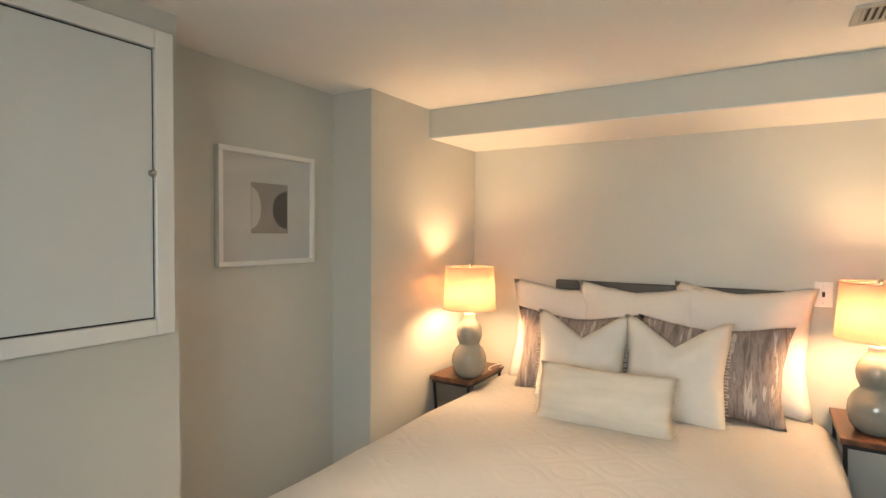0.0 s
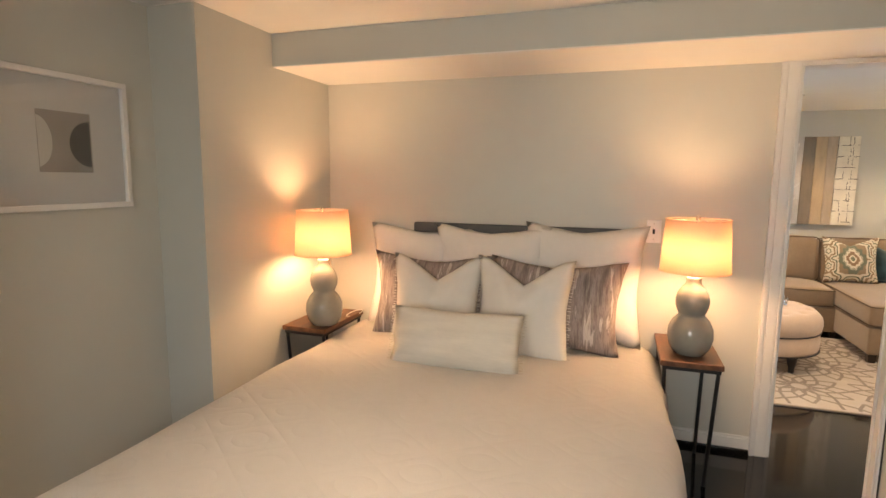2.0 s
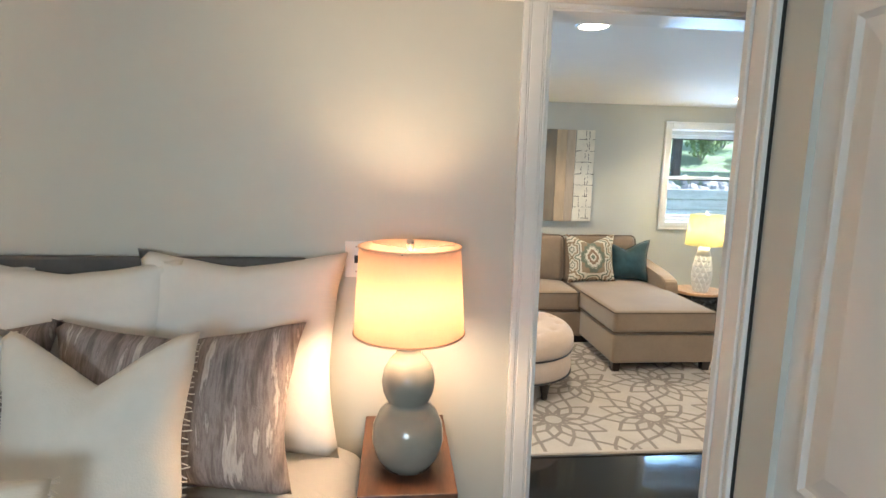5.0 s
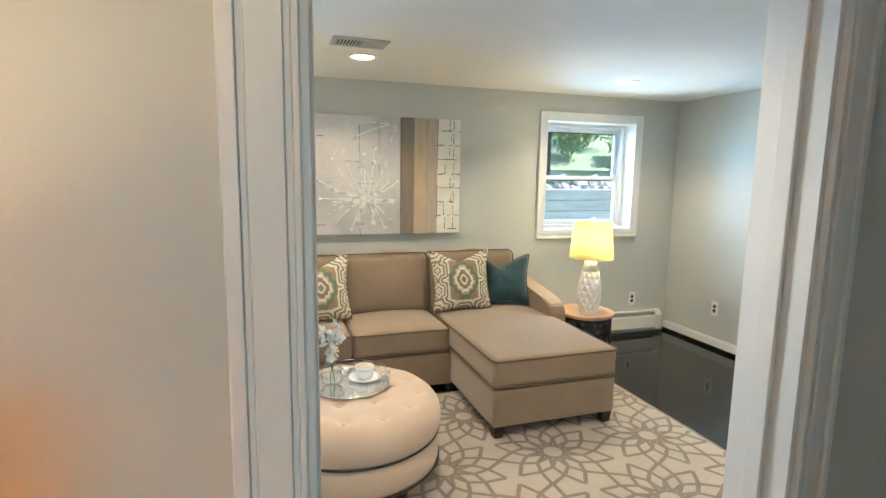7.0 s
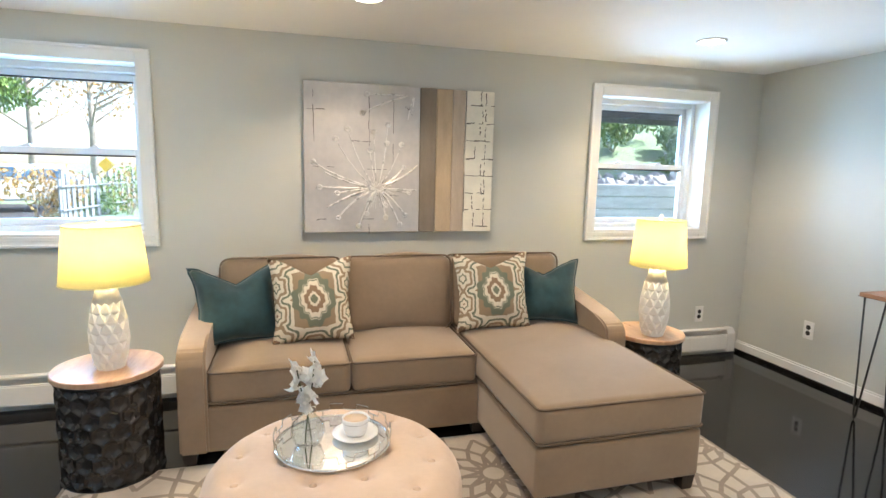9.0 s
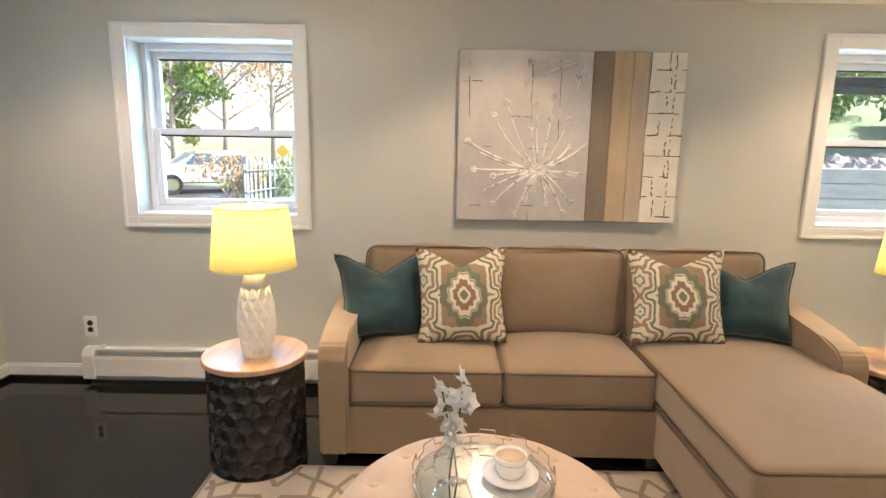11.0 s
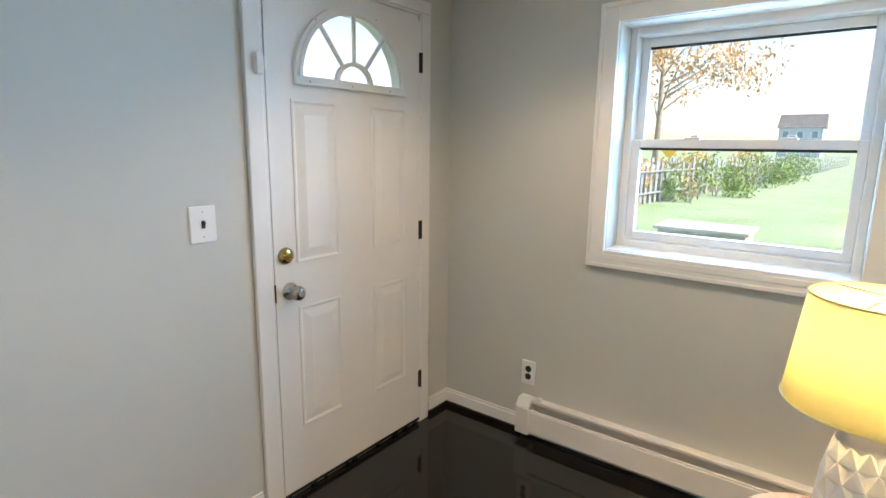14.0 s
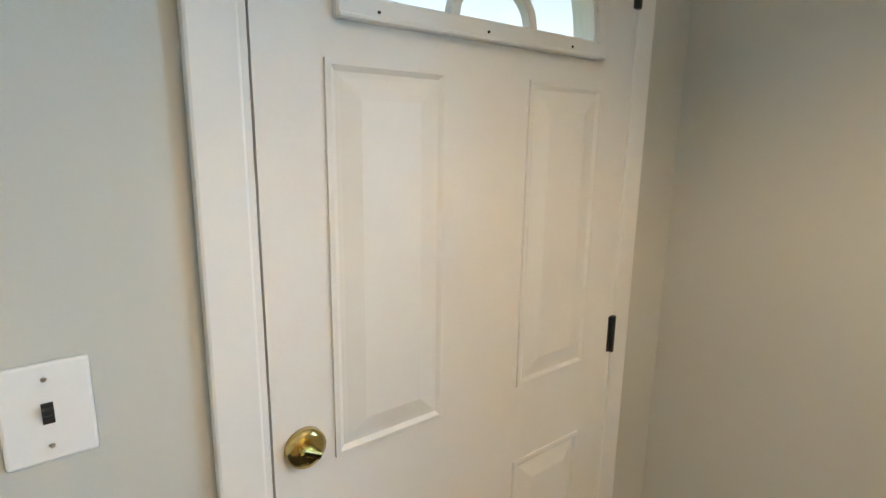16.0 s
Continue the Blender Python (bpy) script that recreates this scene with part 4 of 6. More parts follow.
G = "pillows on the bed"
SH = "large white linen pillow against the headboard"
pillow("bed_pillow", pose(-1.935, -0.17, 0.565, -12, 0, 2), 0.66, 0.63, 0.19, LINEN, SH, G, seed=1.1, chop=0.015)
pillow("bed_pillow", pose(-1.520, -0.22, 0.57, -13, 0, -2), 0.66, 0.64, 0.19, LINEN, SH, G, seed=2.3, chop=0.02)
pillow("bed_pillow", pose(-1.000, -0.20, 0.575, -12, 0, -3), 0.63, 0.655, 0.20, LINEN, SH, G, seed=3.7, chop=0.02)
ST = "grey and taupe brushstroke striped pillow"
pillow("striped_pillow", pose(-1.80, -0.38, 0.565, -14, 0, 2), 0.68, 0.49, 0.17, STRIPE, ST, G, seed=4.2, chop=0.02)
pillow("striped_pillow", pose(-1.125, -0.39, 0.570, -14, 0, -3), 0.68, 0.49, 0.17, STRIPE, ST, G, seed=5.9, chop=0.02)
WP = "ivory square pillow with a chopped top"
pillow("white_pillow", pose(-1.715, -0.55, 0.555, -16, 0, 3), 0.48, 0.52, 0.17, IVORY, WP, G, 0.12, 6.4, 0.022, fringe=True)
pillow("white_pillow", pose(-1.265, -0.55, 0.560, -16, 0, -2), 0.48, 0.52, 0.17, IVORY, WP, G, 0.12, 7.8, 0.022, fringe=True)
pillow("lumbar_pillow", pose(-1.525, -0.825, 0.560, -20, 0, 0), 0.63, 0.30, 0.13, LUMB, "oat coloured woven lumbar pillow with frayed ends", G, 0.0, 8.5, 0.012, fringe=True)


def nightstand(m):
    ob = thing("nightstand", m, "narrow nightstand with walnut top and black metal legs", "nightstand", "nightstands beside the bed")
    part("top", B(-0.135, 0.135, -0.235, 0.235, 0.612, 0.638, 0.003, 2), WALNUT, ob)
    part("apron", B(-0.125, 0.125, -0.225, -0.213, 0.594, 0.612), IRON, ob)
    part("apron", B(-0.125, 0.125, 0.213, 0.225, 0.594, 0.612), IRON, ob)
    part("side_rail", B(-0.125, -0.113, -0.213, 0.213, 0.594, 0.612), IRON, ob)
    part("side_rail", B(0.113, 0.125, -0.213, 0.213, 0.594, 0.612), IRON, ob)
    for sx in (-1, 1):
        for sy in (-1, 1):
            part("leg", tube(bmesh.new(), [(sx * 0.115, sy * 0.215, 0.600), (sx * 0.095, sy * 0.165, 0.013)], 0.009, 10), IRON, ob)
    return ob


ns = nightstand(pose(-0.474, -0.252, -0.013))
copy_thing(ns, pose(-2.463, -0.345, -0.013))


def shade(bm, r0, r1, z0, z1, n=48, t=0.003):
    rings = []
    for r, z in ((r0, z0), (r1, z1), (r1 - t, z1), (r0 - t, z0)):
        rings.append([bm.verts.new((r * math.cos(2 * math.pi * k / n), r * math.sin(2 * math.pi * k / n), z)) for k in range(n)])
    for a in range(4):
        p, q = rings[a], rings[(a + 1) % 4]
        for k in range(n):
            bm.faces.new((p[k], p[(k + 1) % n], q[(k + 1) % n], q[k]))
    return bm


def bed_lamp(m):
    ob = thing("table_lamp", m, "lit double-gourd sage ceramic lamp with linen drum shade", "lamp", "bedside lamps")
    prof = [(0.055, 0.0), (0.072, 0.006), (0.094, 0.040), (0.104, 0.085), (0.100, 0.130), (0.082, 0.168), (0.064, 0.187), (0.058, 0.196), (0.064, 0.206), (0.074, 0.232), (0.077, 0.262), (0.070, 0.296), (0.052, 0.325), (0.036, 0.342), (0.033, 0.360), (0.036, 0.372), (0.030, 0.376)]
    part("body", lathe(bmesh.new(), prof, 48), CERAM, ob, "glazed sage ceramic body", True)
    part("socket", lathe(bmesh.new(), [(0.016, 0.374), (0.016, 0.43), (0.010, 0.436)], 16), NICKEL, ob, smooth=True)
    part("bulb", lathe(bmesh.new(), [(0.010, 0.436), (0.014, 0.45), (0.026, 0.48), (0.028, 0.505), (0.018, 0.528), (0.004, 0.534)], 20), BULB, ob, "glowing bulb", True).visible_shadow = False
    sh = part("shade", shade(bmesh.new(), 0.156, 0.141, 0.402, 0.650), SHADEB, ob, "cream linen drum shade", True)
    for z, r in ((0.404, 0.157), (0.648, 0.1425)):
        part("trim_band", tube(bmesh.new(), [(r * math.cos(2 * math.pi * k / 48), r * math.sin(2 * math.pi * k / 48), z) for k in range(48)], 0.0025, 6, True), SHADEB, sh, smooth=True)
    bm = bmesh.new()
    for a in (0, 120, 240):
        tube(bm, [(0, 0, 0.640), (0.142 * math.cos(radians(a + 20)), 0.142 * math.sin(radians(a + 20)), 0.645)], 0.002, 6)
    part("spider", bm, NICKEL, ob)
    part("finial", lathe(bmesh.new(), [(0.006, 0.636), (0.009, 0.645), (0.011, 0.652), (0.011, 0.664), (0.004, 0.668)], 16), NICKEL, ob, "dark metal finial", True)
    return ob


bl = bed_lamp(pose(-0.472, -0.335, 0.625))
copy_thing(bl, pose(-2.387, -0.475, 0.625))
cord = thing("lamp_cord", pose(-2.34, -0.20, 0.625), "white lamp cord lying on the nightstand", "cord")
part("cord", tube(bmesh.new(), [(0.03 * math.cos(a * 0.5), 0.09 * math.sin(a * 0.5), 0.003) for a in range(11)], 0.003, 6), PORC, cord, smooth=True)

pic = thing("framed_print", pose(-2.87, -1.558, 1.580, 0, 0, 90), "white framed abstract print behind glass", "picture")
w, h, f = 0.276, 0.258, 0.022
for a in ((-w, w, h - f, h), (-w, w, -h, -h + f), (-w, -w + f, -h + f, h - f), (w - f, w, -h + f, h - f)):
    part("frame", B(a[0], a[1], -0.030, -0.001, a[2], a[3], 0.002, 1), FRAMEW, pic)
part("mat", B(-w + f, w - f, -0.012, -0.002, -h + f, h - f), MATB, pic, "off-white mat board")
pr = part("print", B(-0.100, 0.112, -0.0135, -0.012, -0.115, 0.115), PRINTT, pic, "abstract print of half circles")


def half_disc(cx, cz, rx, rz, x0, x1, y):
    bm = bmesh.new()
    pts = []
    for k in range(48):
        a = 2 * math.pi * k / 48
        x, z = cx + rx * math.cos(a), cz + rz * math.sin(a)
        pts.append((min(x1, max(x0, x)), z))
    lo = [bm.verts.new((x, y, z)) for x, z in pts]
    bm.faces.new(lo)
    return bm


part("light_shape", half_disc(-0.108, 0.0, 0.062, 0.095, -0.100, 0.112, -0.0142), PRINTL, pr)
part("dark_shape", half_disc(0.105, -0.005, 0.085, 0.088, -0.100, 0.106, -0.0142), PRINTD, pr)
pg = part("glazing", B(-w + f, w - f, -0.020, -0.018, -h + f, h - f), GLASS, pic, "clear glazing")
pg.visible_shadow = False

# ---- living room ----
rug = thing("rug", pose(0.760, 1.70, 0), "cream rug with greige star lattice pattern", "rug")
part("carpet", B(-1.53, 1.53, -0.92, 0.92, 0.001, 0.012, 0.004, 1), RUGA, rug)


def lattice():
    """Star rosettes joined by straight bars, clipped to the rug."""
    bm = bmesh.new()
    X, Y = 1.515, 0.905

    def clip(p, q):
        t0, t1 = 0.0, 1.0
        dx, dy = q[0] - p[0], q[1] - p[1]
        for d, lo, hi, s in ((dx, -X, X, p[0]), (dy, -Y, Y, p[1])):
            if abs(d) < 1e-9:
                if s < lo or s > hi:
                    return None
            else:
                a, b = sorted(((lo - s) / d, (hi - s) / d))
                t0, t1 = max(t0, a), min(t1, b)
        return ((p[0] + t0 * dx, p[1] + t0 * dy), (p[0] + t1 * dx, p[1] + t1 * dy)) if t1 - t0 > 0.02 else None

    def bar(p, q, w=0.0105):
        c = clip(p, q)
        if not c:
            return
        (x0, y0), (x1, y1) = c
        L = math.hypot(x1 - x0, y1 - y0)
        if L < 1e-4:
            return
        nx, ny = -(y1 - y0) / L * w, (x1 - x0) / L * w
        zz = 0.0128 + 0.0006 * random.random()
        bm.faces.new([bm.verts.new((a, b, zz)) for a, b in ((x0 - nx, y0 - ny), (x1 - nx, y1 - ny), (x1 + nx, y1 + ny), (x0 + nx, y0 + ny))])
    P = 0.62
    n = 12
    for iy in range(-2, 3):
        for ix in range(-4, 5):
            cx, cy = ix * P + (P / 2 if iy % 2 else 0), iy * P * 0.866
            ring = [[(cx + r * math.cos(2 * math.pi * (k + o) / n), cy + r * math.sin(2 * math.pi * (k + o) / n)) for k in range(n)] for r, o in ((0.062, 0.5), (0.155, 0.0), (0.225, 0.5), (0.315, 0.0))]
            for k in range(n):
                bar(ring[0][k], ring[0][(k + 1) % n])
                bar(ring[0][k], ring[1][(k + 1) % n])
                bar(ring[0][k], ring[1][k])
                bar(ring[1][k], ring[2][k])
                bar(ring[1][k], ring[2][(k - 1) % n])
                bar(ring[2][k], ring[3][k])
                bar(ring[2][k], ring[3][(k + 1) % n])
    return bm


tagged(part("pattern", lattice(), RUGB, rug, "greige star lattice woven into the pile"), kind="stuff")
part("binding", B(-1.545, -1.53, -0.92, 0.92, 0.001, 0.010), RUGB, rug)
part("binding", B(1.53, 1.545, -0.92, 0.92, 0.001, 0.010), RUGB, rug)
part("binding", B(-1.545, 1.545, -0.935, -0.92, 0.001, 0.010), RUGB, rug)

sofa = thing("sectional_sofa", pose(0, 0, 0), "taupe microfiber sofa with chaise and loose cushions", "sofa")
XL, XR, YF, YB = -0.330, 1.985, 2.600, 3.395
part("base", rbox(1.42, 0.76, 0.225, 0.02), SOFA, sofa, smooth=True, m=pose(0.455, 2.995, 0.1775))
part("chaise_base", rbox(0.795, 1.480, 0.225, 0.02), SOFA, sofa, smooth=True, m=pose(1.5125, 2.640, 0.1925))
part("back_frame", rbox(XR - XL - 0.02, 0.16, 0.66, 0.035), SOFA, sofa, smooth=True, m=pose((XL + XR) / 2, 3.335, 0.435))


def arm(side):
    """A track arm whose top slopes down to the front."""
    bm = bmesh.new()
    t = 0.125
    prof = [(YF, 0.070), (YF - 0.004, 0.48), (YF + 0.006, 0.530), (YF + 0.030, 0.565), (YF + 0.070, 0.585), (YF + 0.16, 0.603), (YB - 0.20, 0.665), (YB, 0.70), (YB, 0.070)]
    lo = [bm.verts.new((0, y, z)) for y, z in prof]
    hi = [bm.verts.new((t, y, z)) for y, z in prof]
    bm.faces.new(lo)
    bm.faces.new(hi[::-1])
    k = len(prof)
    for q in range(k):
        bm.faces.new((lo[q], lo[(q + 1) % k], hi[(q + 1) % k], hi[q]))
    bmesh.ops.bevel(bm, geom=list(bm.edges), offset=0.010, segments=3, affect="EDGES", clamp_overlap=True)
    a = part("arm", bm, SOFA, sofa, smooth=True, m=pose(XL if side < 0 else XR - t, 0, 0))
    a.data.set_sharp_from_angle(angle=radians(24))


arm(-1)
arm(1)


def edge_cord(w, d, z, r):
    pts = []
    for cx, cy, a0 in ((w / 2 - r, -d / 2 + r, -90), (w / 2 - r, d / 2 - r, 0), (-w / 2 + r, d / 2 - r, 90), (-w / 2 + r, -d / 2 + r, 180)):
        for k in range(5):
            a = radians(a0 + 90 * k / 4)
            pts.append((cx + r * math.cos(a), cy + r * math.sin(a), z))
    return pts


def seat(name, x0, x1, y0, y1, z0, z1, crown):
    c = part(name, rbox(x1 - x0, y1 - y0, z1 - z0, 0.035, crown, 9, 0.006, 0.006, x0 * 7), SOFA, sofa, smooth=True, m=pose((x0 + x1) / 2, (y0 + y1) / 2, (z0 + z1) / 2))
    part("piping", tube(bmesh.new(), edge_cord(x1 - x0, y1 - y0, (z1 - z0) / 2 - 0.012, 0.03), 0.0055, 6, True), PIPING, c, smooth=True)
    part("piping", tube(bmesh.new(), edge_cord(x1 - x0, y1 - y0, -(z1 - z0) / 2 + 0.012, 0.03), 0.0055, 6, True), PIPING, c, smooth=True)


seat("seat_cushion", -0.205, 0.452, 2.610, 3.27, 0.297, 0.466, 0.034)
seat("seat_cushion", 0.458, 1.106, 2.610, 3.27, 0.297, 0.466, 0.034)
seat("chaise_cushion", 1.110, 1.912, 1.893, 3.27, 0.310, 0.482, 0.026)
for x0, x1 in ((-0.195, 0.452), (0.462, 1.095), (1.105, 1.80)):
    c = part("back_cushion", rbox(x1 - x0, 0.20, 0.44, 0.055, 0.014, 9, 0.030, 0.014, x0 * 5 + 3), SOFA, sofa, smooth=True, m=pose((x0 + x1) / 2, 3.175, 0.672, -9))
    for y in (-0.085, 0.085):
        pts = [(p[0], y, p[1]) for p in edge_cord(x1 - x0, 0.44, 0, 0.05)]
        part("piping", tube(bmesh.new(), pts, 0.0055, 6, True), PIPING, c, smooth=True)


def taper_leg(x, y):
    bm = bmesh.new()
    a = [bm.verts.new((sx * 0.034, sy * 0.034, 0.085)) for sx, sy in ((-1, -1), (1, -1), (1, 1), (-1, 1))]
    b = [bm.verts.new((sx * 0.025, sy * 0.025, 0.0)) for sx, sy in ((-1, -1), (1, -1), (1, 1), (-1, 1))]
    bm.faces.new(a)
    bm.faces.new(b[::-1])
    for k in range(4):
        bm.faces.new((a[k], a[(k + 1) % 4], b[(k + 1) % 4], b[k]))
    part("leg", bm, LEGD, sofa, "dark tapered wooden foot", m=pose(x, y, 0.012 if y < 2.75 else 0.0))


for x, y in ((-0.290, 2.650), (1.160, 1.945), (1.870, 1.945), (-0.290, 3.35), (1.94, 3.35), (1.125, 2.66)):
    taper_leg(x, y)

GS = "throw pillows on the sofa"
TL = "teal velvet throw pillow with corded edge"
IK = "cream, sage and tan ikat throw pillow"
pillow("throw_pillow", pose(-0.080, 2.930, 0.482, -20, 0, 16), 0.43, 0.42, 0.17, TEAL, TL, GS, 0.078, 11.2, 0.03, cord=TEAL)
pillow("throw_pillow", pose(0.290, 2.880, 0.482, -18, 0, 6), 0.43, 0.46, 0.16, IKAT, IK, GS, 0.075, 12.9, 0.022)
pillow("throw_pillow", pose(1.310, 2.900, 0.487, -18, 0, -2), 0.45, 0.46, 0.16, IKAT, IK, GS, 0.075, 13.4, 0.022)
pillow("throw_pillow", pose(1.665, 2.965, 0.487, -20, 0, -12), 0.43, 0.41, 0.17, TEAL, TL, GS, 0.078, 14.6, 0.03, cord=TEAL)


# side tables: drums of embossed black metal with a wooden top
def drum_table(m, R, H, label):
    ob = thing("side_table", m, label, "side table", "drum side tables")
    bm = bmesh.new()
    cell = 0.078
    n = int(round(2 * math.pi * R / cell)) * 12
    zs = [0.008 + (H - 0.045) * k / 84 for k in range(85)]
    pitch = 2 * math.pi * R / (n / 12)

    def rad(a, z, r):
        s = a * R
        best = 9.0
        row = z / (pitch * 0.866)
        for q in (math.floor(row), math.floor(row) + 1):
            off = 0.5 * pitch if q % 2 else 0.0
            d = (s - off) / pitch
            d = (d - round(d)) * pitch
            hx, hz = abs(d), abs(z - q * pitch * 0.866)
            k = max(hx, hx * 0.5 + hz * 0.866) / (pitch * 0.5)
            best = min(best, k)
        return r - 0.015 * max(0.0, min(1.0, (1.0 - best) / 0.5)) ** 0.8
    lathe(bm, [(R, z) for z in zs], n, rad)
    part("drum", bm, DRUM, ob, "black embossed honeycomb drum", True)
    part("rim", lathe(bmesh.new(), [(R + 0.004, H - 0.040), (R + 0.005, H - 0.030), (R + 0.001, H - 0.026)], 64), DRUM, ob, smooth=True)
    part("foot_ring", lathe(bmesh.new(), [(R - 0.002, 0.0), (R + 0.003, 0.004), (R + 0.003, 0.010), (R - 0.002, 0.014)], 64), DRUM, ob, smooth=True)
    part("top", lathe(bmesh.new(), [(R + 0.008, H - 0.026), (R + 0.014, H - 0.022), (R + 0.014, H - 0.004), (R + 0.010, H)], 64), OAKT, ob, "round mango wood top")
    return ob


drum_table(pose(-0.618, 2.685, 0.0), 0.206, 0.504, "black honeycomb drum side table with wooden top")
drum_table(pose(2.335, 2.880, 0.0), 0.205, 0.430, "smaller black honeycomb drum side table by the chaise")


def faceted_lamp(m, label, k=1.0, s=1.0):
    ob = thing("table_lamp", m, label, "lamp", "lamps beside the sofa")
    base = [(0.0, 0.054), (0.035, 0.064), (0.085, 0.074), (0.140, 0.079), (0.195, 0.075), (0.245, 0.066), (0.300, 0.054)]

    def rad(z):
        for (z0, r0), (z1, r1) in zip(base, base[1:]):
            if z <= z1 + 1e-6:
                return r0 + (r1 - r0) * (z - z0) / (z1 - z0)
        return base[-1][1]
    prof = [(rad(0.292 * q / 7), 0.292 * q / 7) for q in range(8)]
    n = 11
    bm = bmesh.new()
    rows = []
    for q, (r, z) in enumerate(prof):
        r, z = r * k, z * k
        off = 0.5 if q % 2 else 0.0
        rows.append([bm.verts.new((r * math.cos(2 * math.pi * (i + off) / n), r * math.sin(2 * math.pi * (i + off) / n), z)) for i in range(n)])
    bm.faces.new(rows[0][::-1])
    for q in range(len(rows) - 1):
        p, up = rows[q], rows[q + 1]
        for i in range(n):
            if q % 2 == 0:
                tris = ((p[i], p[(i + 1) % n], up[i]), (p[(i + 1) % n], up[(i + 1) % n], up[i]))
            else:
                tris = ((p[i], up[(i + 1) % n], up[i]), (p[i], p[(i + 1) % n], up[(i + 1) % n]))
            for tri in tris:
                c = sum((v.co for v in tri), Vector()) / 3
                d = Vector((c.x, c.y, 0)).normalized()
                low = sum(1 for v in tri if v in p) == 2
                cv = bm.verts.new(c + d * (0.0005 if low else -0.010))
                for a in range(3):
                    bm.faces.new((tri[a], tri[(a + 1) % 3], cv))
    part("body", bm, PORC, ob, "white matte ceramic with triangular facets")
    part("neck", lathe(bmesh.new(), [(0.054 * k, 0.292 * k), (0.042 * k, 0.335 * k), (0.040 * k, 0.352 * k), (0.018, 0.360 * k)], 32), PORC, ob, smooth=True)
    part("socket", lathe(bmesh.new(), [(0.015, 0.355 * k), (0.015, 0.42 * k), (0.010, 0.425 * k)], 16), NICKEL, ob, smooth=True)
    part("bulb", lathe(bmesh.new(), [(0.010, 0.425 * k), (0.014, 0.44 * k), (0.027, 0.475 * k), (0.028, 0.50 * k), (0.018, 0.522 * k), (0.004, 0.53 * k)], 20), BULB, ob, "glowing bulb", True).visible_shadow = False
    sh = part("shade", shade(bmesh.new(), 0.166 * k * s, 0.140 * k * s, 0.372 * k, 0.612 * k), SHADEL, ob, "ivory tapered shade", True)
    for z, r in ((0.373, 0.1665 * s), (0.611, 0.1405 * s)):
        part("trim_band", tube(bmesh.new(), [(r * k * math.cos(2 * math.pi * q / 48), r * k * math.sin(2 * math.pi * q / 48), z * k) for q in range(48)], 0.0025, 6, True), SHADEL, sh, smooth=True)
    bm = bmesh.new()
    for a in (10, 130, 250):
        tube(bm, [(0, 0, 0.616 * k), (0.139 * k * s * math.cos(radians(a)), 0.139 * k * s * math.sin(radians(a)), 0.606 * k)], 0.002, 6)
    part("spider", bm, NICKEL, ob)
    part("finial", lathe(bmesh.new(), [(0.006, 0.612 * k), (0.012, 0.624 * k), (0.013, 0.632 * k), (0.006, 0.642 * k)], 16), PORC, ob, smooth=True)
    return ob


faceted_lamp(pose(-0.598, 2.660, 0.504), "lit white faceted ceramic lamp, ivory shade, under the window", 1.035)
faceted_lamp(pose(2.315, 2.810, 0.430), "lit white faceted ceramic lamp, ivory shade, by the chaise", 1.16, 0.855)

# tufted ottoman with its tray
OX, OY, OR_ = OTT
ot = thing("ottoman", pose(OX, OY, 0), "round cream linen ottoman with button-tufted top", "ottoman")
BUT = [(0.0, 0.0)] + [(0.155 * math.cos(radians(60 * k)), 0.155 * math.sin(radians(60 * k))) for k in range(6)] + [(0.315 * math.cos(radians(30 * k + 15)), 0.315 * math.sin(radians(30 * k + 15))) for k in range(12)]


def otto_top():
    bm = bmesh.new()
    n, m_ = 96, 34
    prof = []
    for k in range(m_ + 1):
        r = OR_ * k / m_
        prof.append((r, 0.472 - 0.060 * max(0, (r / OR_ - 0.78) / 0.22) ** 2.2))
    prof += [(OR_ + 0.008, 0.385), (OR_ + 0.010, 0.355), (OR_ + 0.004, 0.318), (OR_ - 0.004, 0.300)]
    rings = []
    for r, z in prof[1:]:
        ring = []
        for i in range(n):
            a = 2 * math.pi * i / n
            x, y = r * math.cos(a), r * math.sin(a)
            d = min(math.hypot(x - bx, y - by) for bx, by in BUT)
            ring.append(bm.verts.new((x, y, z - (0.020 * math.exp(-(d / 0.024) ** 2) + 0.006 * math.exp(-(d / 0.06) ** 2)) * (1 if z > 0.39 else 0))))
        rings.append(ring)
    c = bm.verts.new((0, 0, 0.452))
    for i in range(n):
        bm.faces.new((c, rings[0][i], rings[0][(i + 1) % n]))
    for p, q in zip(rings, rings[1:]):
        for i in range(n):
            bm.faces.new((p[i], q[i], q[(i + 1) % n], p[(i + 1) % n]))
    bm.faces.new(rings[-1])
    return bm


tp = part("cushion_top", otto_top(), OTTO, ot, smooth=True)
for bx, by in BUT:
    part("button", lathe(bmesh.new(), [(0.013, 0), (0.012, 0.005), (0.006, 0.009), (0.002, 0.010)], 14), OTTO, tp, smooth=True, m=pose(bx, by, 0.448))
part("skirt", lathe(bmesh.new(), [(OR_ - 0.030, 0.148), (OR_ - 0.010, 0.150), (OR_ - 0.002, 0.172), (OR_ - 0.002, 0.288), (OR_ - 0.010, 0.300)], 96), OTTO, ot, smooth=True)
for z in (0.300, 0.152):
    part("piping", tube(bmesh.new(), [((OR_ - 0.001) * math.cos(2 * math.pi * k / 96), (OR_ - 0.001) * math.sin(2 * math.pi * k / 96), z) for k in range(96)], 0.006, 6, True), LEGD, ot, "dark welt cord", True)
